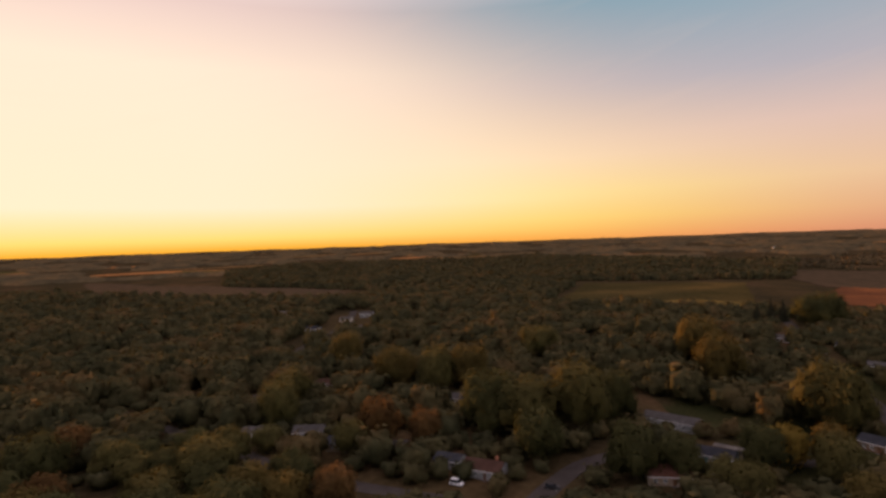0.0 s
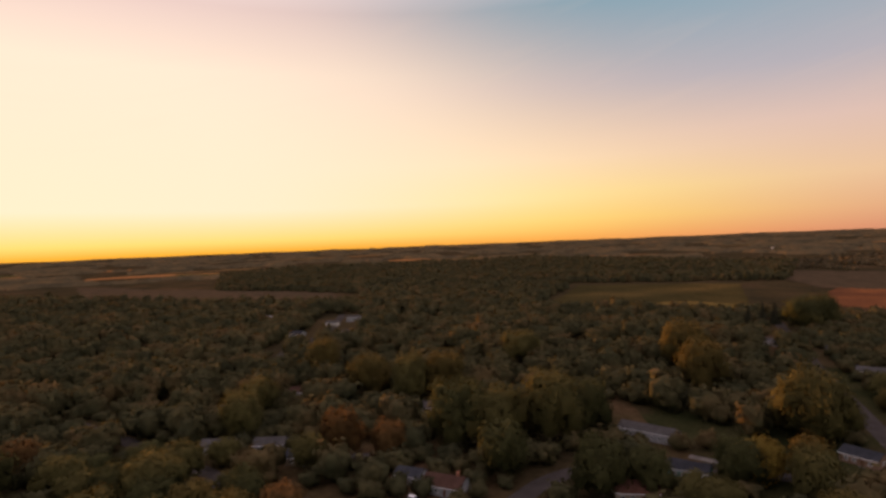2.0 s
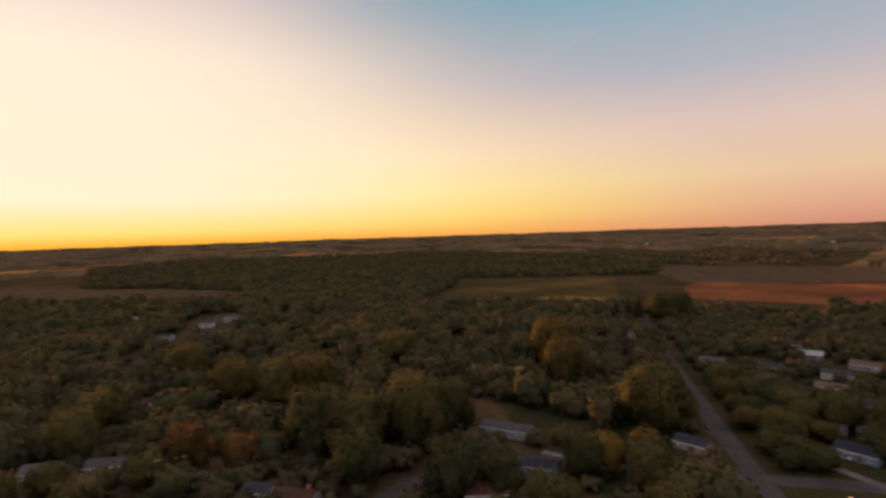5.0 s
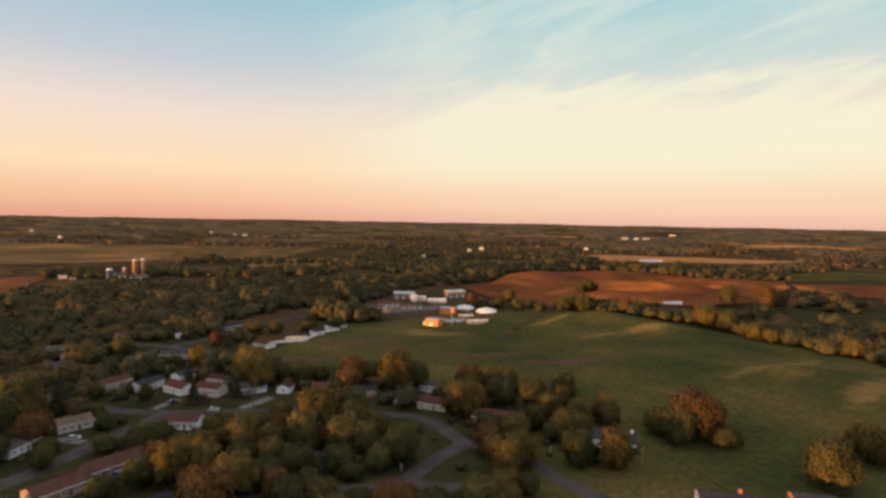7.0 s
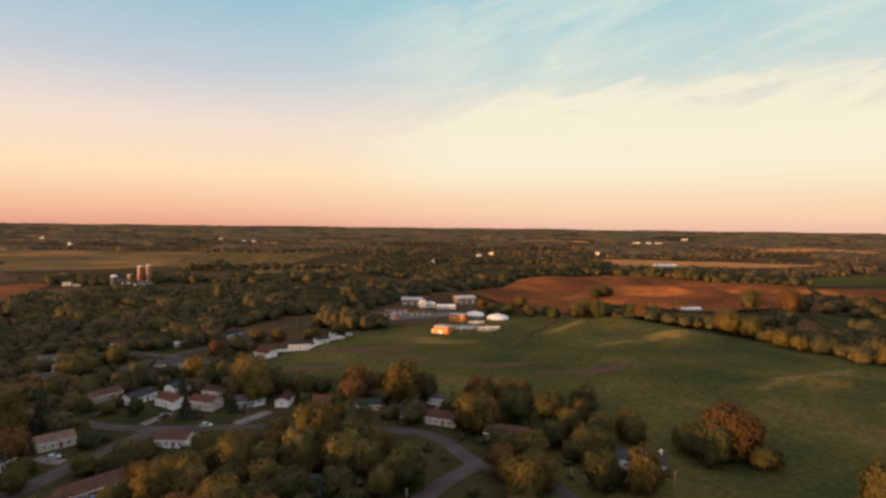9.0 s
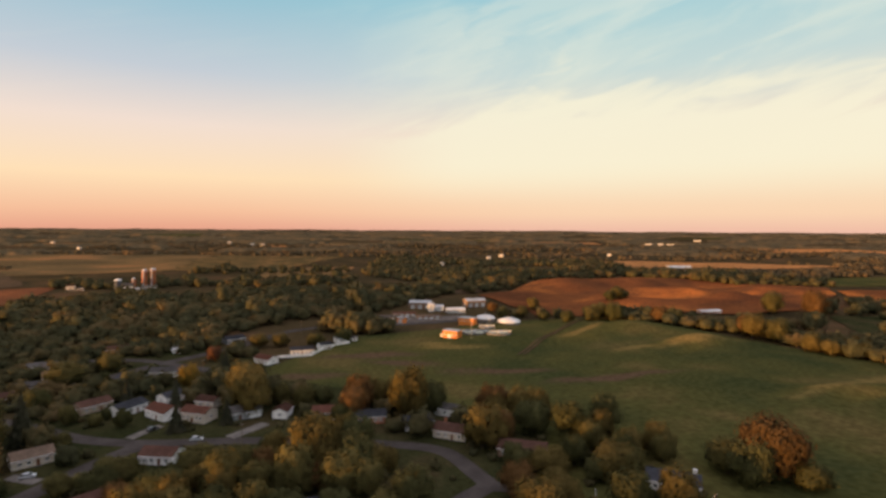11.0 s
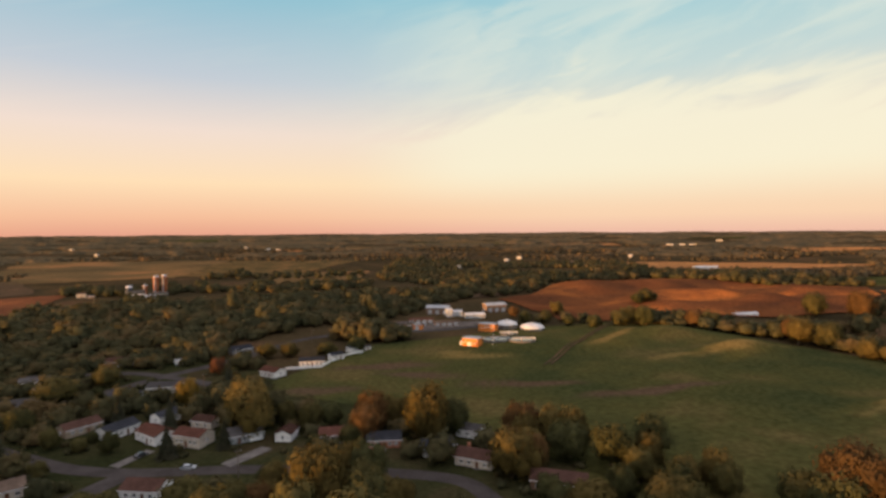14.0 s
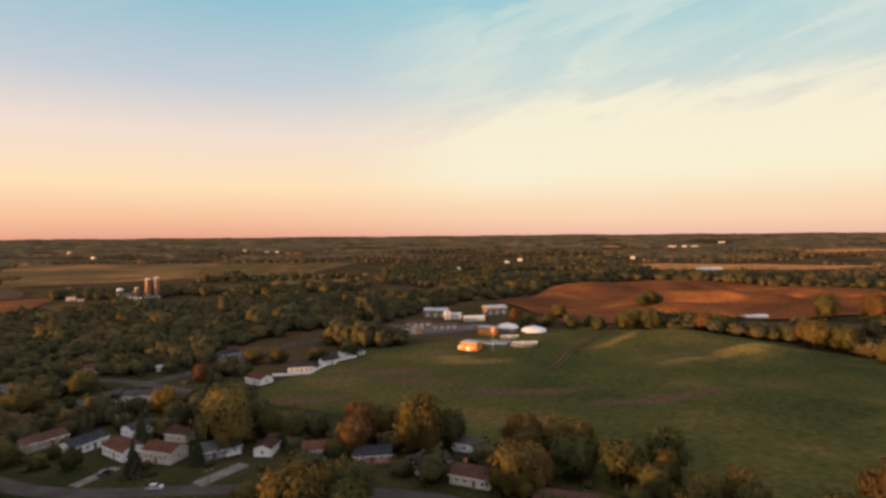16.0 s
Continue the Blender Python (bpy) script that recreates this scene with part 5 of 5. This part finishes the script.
barn(0, 524, 4, 24, 9, 3.0, "wall_brown", "roof_grey", "long low brown building with a grey roof", doors=3, name="shed")
barn(18, 543, 4, 20, 7, 3.2, "wall_brown", "roof_brown", "long brown open-fronted shed", doors=4, name="shed")
barn(38, 530, 6, 20, 6, 2.8, "wall_brown", "roof_tan", "low brown storage shed", doors=4, name="shed")
barn(15, 512, -30, 6, 5, 3.8, "wall_orange", "roof_light", "small brick pump building", doors=1, name="shed")
barn(52, 580, 6, 8, 7, 4.0, "metal_white", "metal_white", "small white utility shed", doors=1, name="shed")
barn(44, 575, 6, 5, 5, 6.5, "metal_white", "metal_white", "white upright hopper building", doors=1, name="shed")
barn(307, 553, 10, 22, 7, 2.0, "metal_white", "metal_white", "long low white greenhouse-like shelter in a field", doors=0, name="shelter")
barn(572, 1090, 0, 44, 15, 6, "metal_white", "metal_white", "long white barn far off among trees", doors=3)
barn(395, 1330, 10, 22, 12, 6, "wall_tan", "roof_tan", "tan barn on a far rise", doors=1)
for x, y, w in FARMS:
    barn(x, y, -36 + (x * 7) % 12, w * 0.75, 8, 5.2, "wall_cream", "metal_pale", "cream farm building far off in the woods", doors=1, group="far farm buildings")

# ---- fence, poles, hoops ----
def fence(pts, label, h=1.5):
    root = thing("fence", pose(0, 0, 0), label, "fence")
    k = 0
    for (x0, y0), (x1, y1) in zip(pts, pts[1:]):
        d = math.hypot(x1 - x0, y1 - y0)
        n = max(1, round(d / 2.4))
        a = math.degrees(math.atan2(y1 - y0, x1 - x0))
        for i in range(n):
            u = i / n
            x, y = x0 + (x1 - x0) * u, y0 + (y1 - y0) * u
            part("post", POST, None, root, at=pose(x, y, height(x, y)))
            part("panel", PANEL, None, root, at=pose(x, y, height(x, y) + 0.1, 0, 0, a) @ Matrix.Diagonal((d / n / 2.4, 1, 1, 1)))
    return root


POST = Shape().box(-0.07, 0.07, -0.07, 0.07, -0.2, 1.65).prism([(-0.09, 1.65), (0.09, 1.65), (0, 1.75)], "x", -0.09, 0.09).mesh("post", M["white_paint"])
pan = Shape()
for i in range(12):
    pan.box(0.08 + i * 0.19, 0.08 + i * 0.19 + 0.175, -0.02, 0.02, 0.05, 1.45)
pan.box(0.06, 2.34, -0.04, -0.021, 0.25, 0.36).box(0.06, 2.34, -0.04, -0.021, 1.15, 1.26)
PANEL = pan.mesh("panel", M["white_paint"])
fence(((-62, 391), (-43, 394), (-39, 408), (-31, 424), (-22, 432)), "white board fence along the pasture")


def pole(x, y, turn, label, h=9.0):
    root = thing("utility_pole", pose(x, y, height(x, y), 0, 0, turn), label, "utility pole", "utility poles")
    part("post", Shape().tube((0, 0, -0.5), (0, 0, h), 0.17, 0.11, 9), M["weathered"], root)
    arm = part("crossarm", Shape().box(-1.2, 1.2, -0.06, 0.06, h - 0.75, h - 0.6), M["weathered"], root)
    for i in (-1, -0.4, 0.4, 1):
        part("insulator", Shape().lathe([(0.05, h - 0.6), (0.07, h - 0.5), (0.03, h - 0.42)], 8, x=i * 1.05), M["metal_white"], arm)


for x, y in ((-3, 251), (-48, 254), (-114, 223), (-141, 160), (87, 189), (-152, 168), (-206, 206), (-262, 246), (-92, 352), (-60, 470)):
    pole(x, y, 30, "weathered wooden utility pole with a crossarm")


def mast(x, y, h):
    root = thing("mast", pose(x, y, height(x, y)), "slim grey lattice radio mast at the plant", "mast")
    s = Shape()
    for k in range(3):
        a = 2 * math.pi * k / 3
        s.tube((0.5 * math.cos(a), 0.5 * math.sin(a), 0), (0.12 * math.cos(a), 0.12 * math.sin(a), h), 0.05, 0.04, 5)
    part("leg", s, M["metal_grey"], root)
    b = Shape()
    for i in range(int(h / 1.2)):
        q = 0.5 - 0.38 * i * 1.2 / h
        for k in range(3):
            a, c = 2 * math.pi * k / 3, 2 * math.pi * (k + 1) / 3
            b.tube((q * math.cos(a), q * math.sin(a), i * 1.2), (q * math.cos(c), q * math.sin(c), i * 1.2 + 1.2), 0.025, 0.025, 4)
    part("brace", b, M["metal_grey"], root)
    part("footing", Shape().box(-0.8, 0.8, -0.8, 0.8, -0.3, 0.25), M["concrete"], root)


mast(62, 441, 14)


def lamp_post(x, y, h, label):
    root = thing("lamp_post", pose(x, y, height(x, y)), label, "lamp post", "garden lamp posts")
    part("post", Shape().tube((0, 0, -0.2), (0, 0, h - 0.35), 0.09, 0.07, 8), M["white_paint"], root)
    part("lantern", Shape().lathe([(0.05, h - 0.35), (0.17, h - 0.3), (0.2, h - 0.02), (0.05, h + 0.08)], 8), M["glass"], root)
    part("cap", Shape().lathe([(0.22, h + 0.0), (0.16, h + 0.1), (0.02, h + 0.18)], 8), M["white_paint"], root)


for x, y in ((9, 198), (62, 207), (-29, 281)):
    lamp_post(x, y, 2.6, "slim white garden lamp post beside the street")


# ---- parked vehicles ----
def car(x, y, turn, paint, label, van=False):
    root = thing("car", pose(x, y, height(x, y) + 0.1, 0, 0, turn), label, "car", "parked cars")
    top = 1.9 if van else 1.45
    low = [(-2.2, 0.3), (2.2, 0.3), (2.25, 0.75), (1.2, 0.95), (-2.1, 0.98), (-2.25, 0.7)]
    part("body", Shape().prism(low, "y", -0.88, 0.88), M["car_" + paint], root)
    cab = [(1.25, 0.95), (0.5, top), (-1.7 if van else -1.2, top), (-2.08, 0.97)]
    part("cabin", Shape().prism(cab, "y", -0.74, 0.74), M["glass"], root)
    part("roof", Shape().box(-1.75 if van else -1.25, 0.5, -0.76, 0.76, top - 0.06, top + 0.03), M["car_" + paint], root)
    for sx in (-1.35, 1.38):
        for sy in (-0.86, 0.86):
            w = part("wheel", WHEEL, None, root, at=pose(sx, sy, 0.33))
            part("rim", RIM, None, w)
    for sy in (-0.6, 0.6):
        part("headlight", Shape().box(2.2, 2.27, sy - 0.2, sy + 0.2, 0.6, 0.75), M["metal_white"], root)


WHEEL = Shape().tube((0, -0.11, 0), (0, 0.11, 0), 0.33, 0.33, 14).mesh("wheel", M["tyre"])
RIM = Shape().tube((0, -0.125, 0), (0, 0.125, 0), 0.2, 0.2, 10).mesh("rim", M["metal_grey"])
car(-11, 265, 62, "red", "red car parked on a driveway")
car(-107, 235, 22, "silver", "silver car parked beside a house")
car(-116, 257, 30, "black", "black car parked at the kerb")
car(-110, 253, 20, "white", "white car parked on a front lawn")
car(-78, 203, 24, "blue", "blue van parked before a brown house", van=True)
car(-170, 20, 50, "white", "white van on a tree-shaded street", van=True)
car(-160, 48, 70, "black", "black car on a shaded street")
car(-133, 206, 10, "silver", "silver car beside a blue house")
car(-86, 274, 62, "black", "black car on a driveway")
car(-66, 262, 5, "silver", "silver car parked along the street")
car(20, 532, 15, "white", "white truck at the plant yard", van=True)
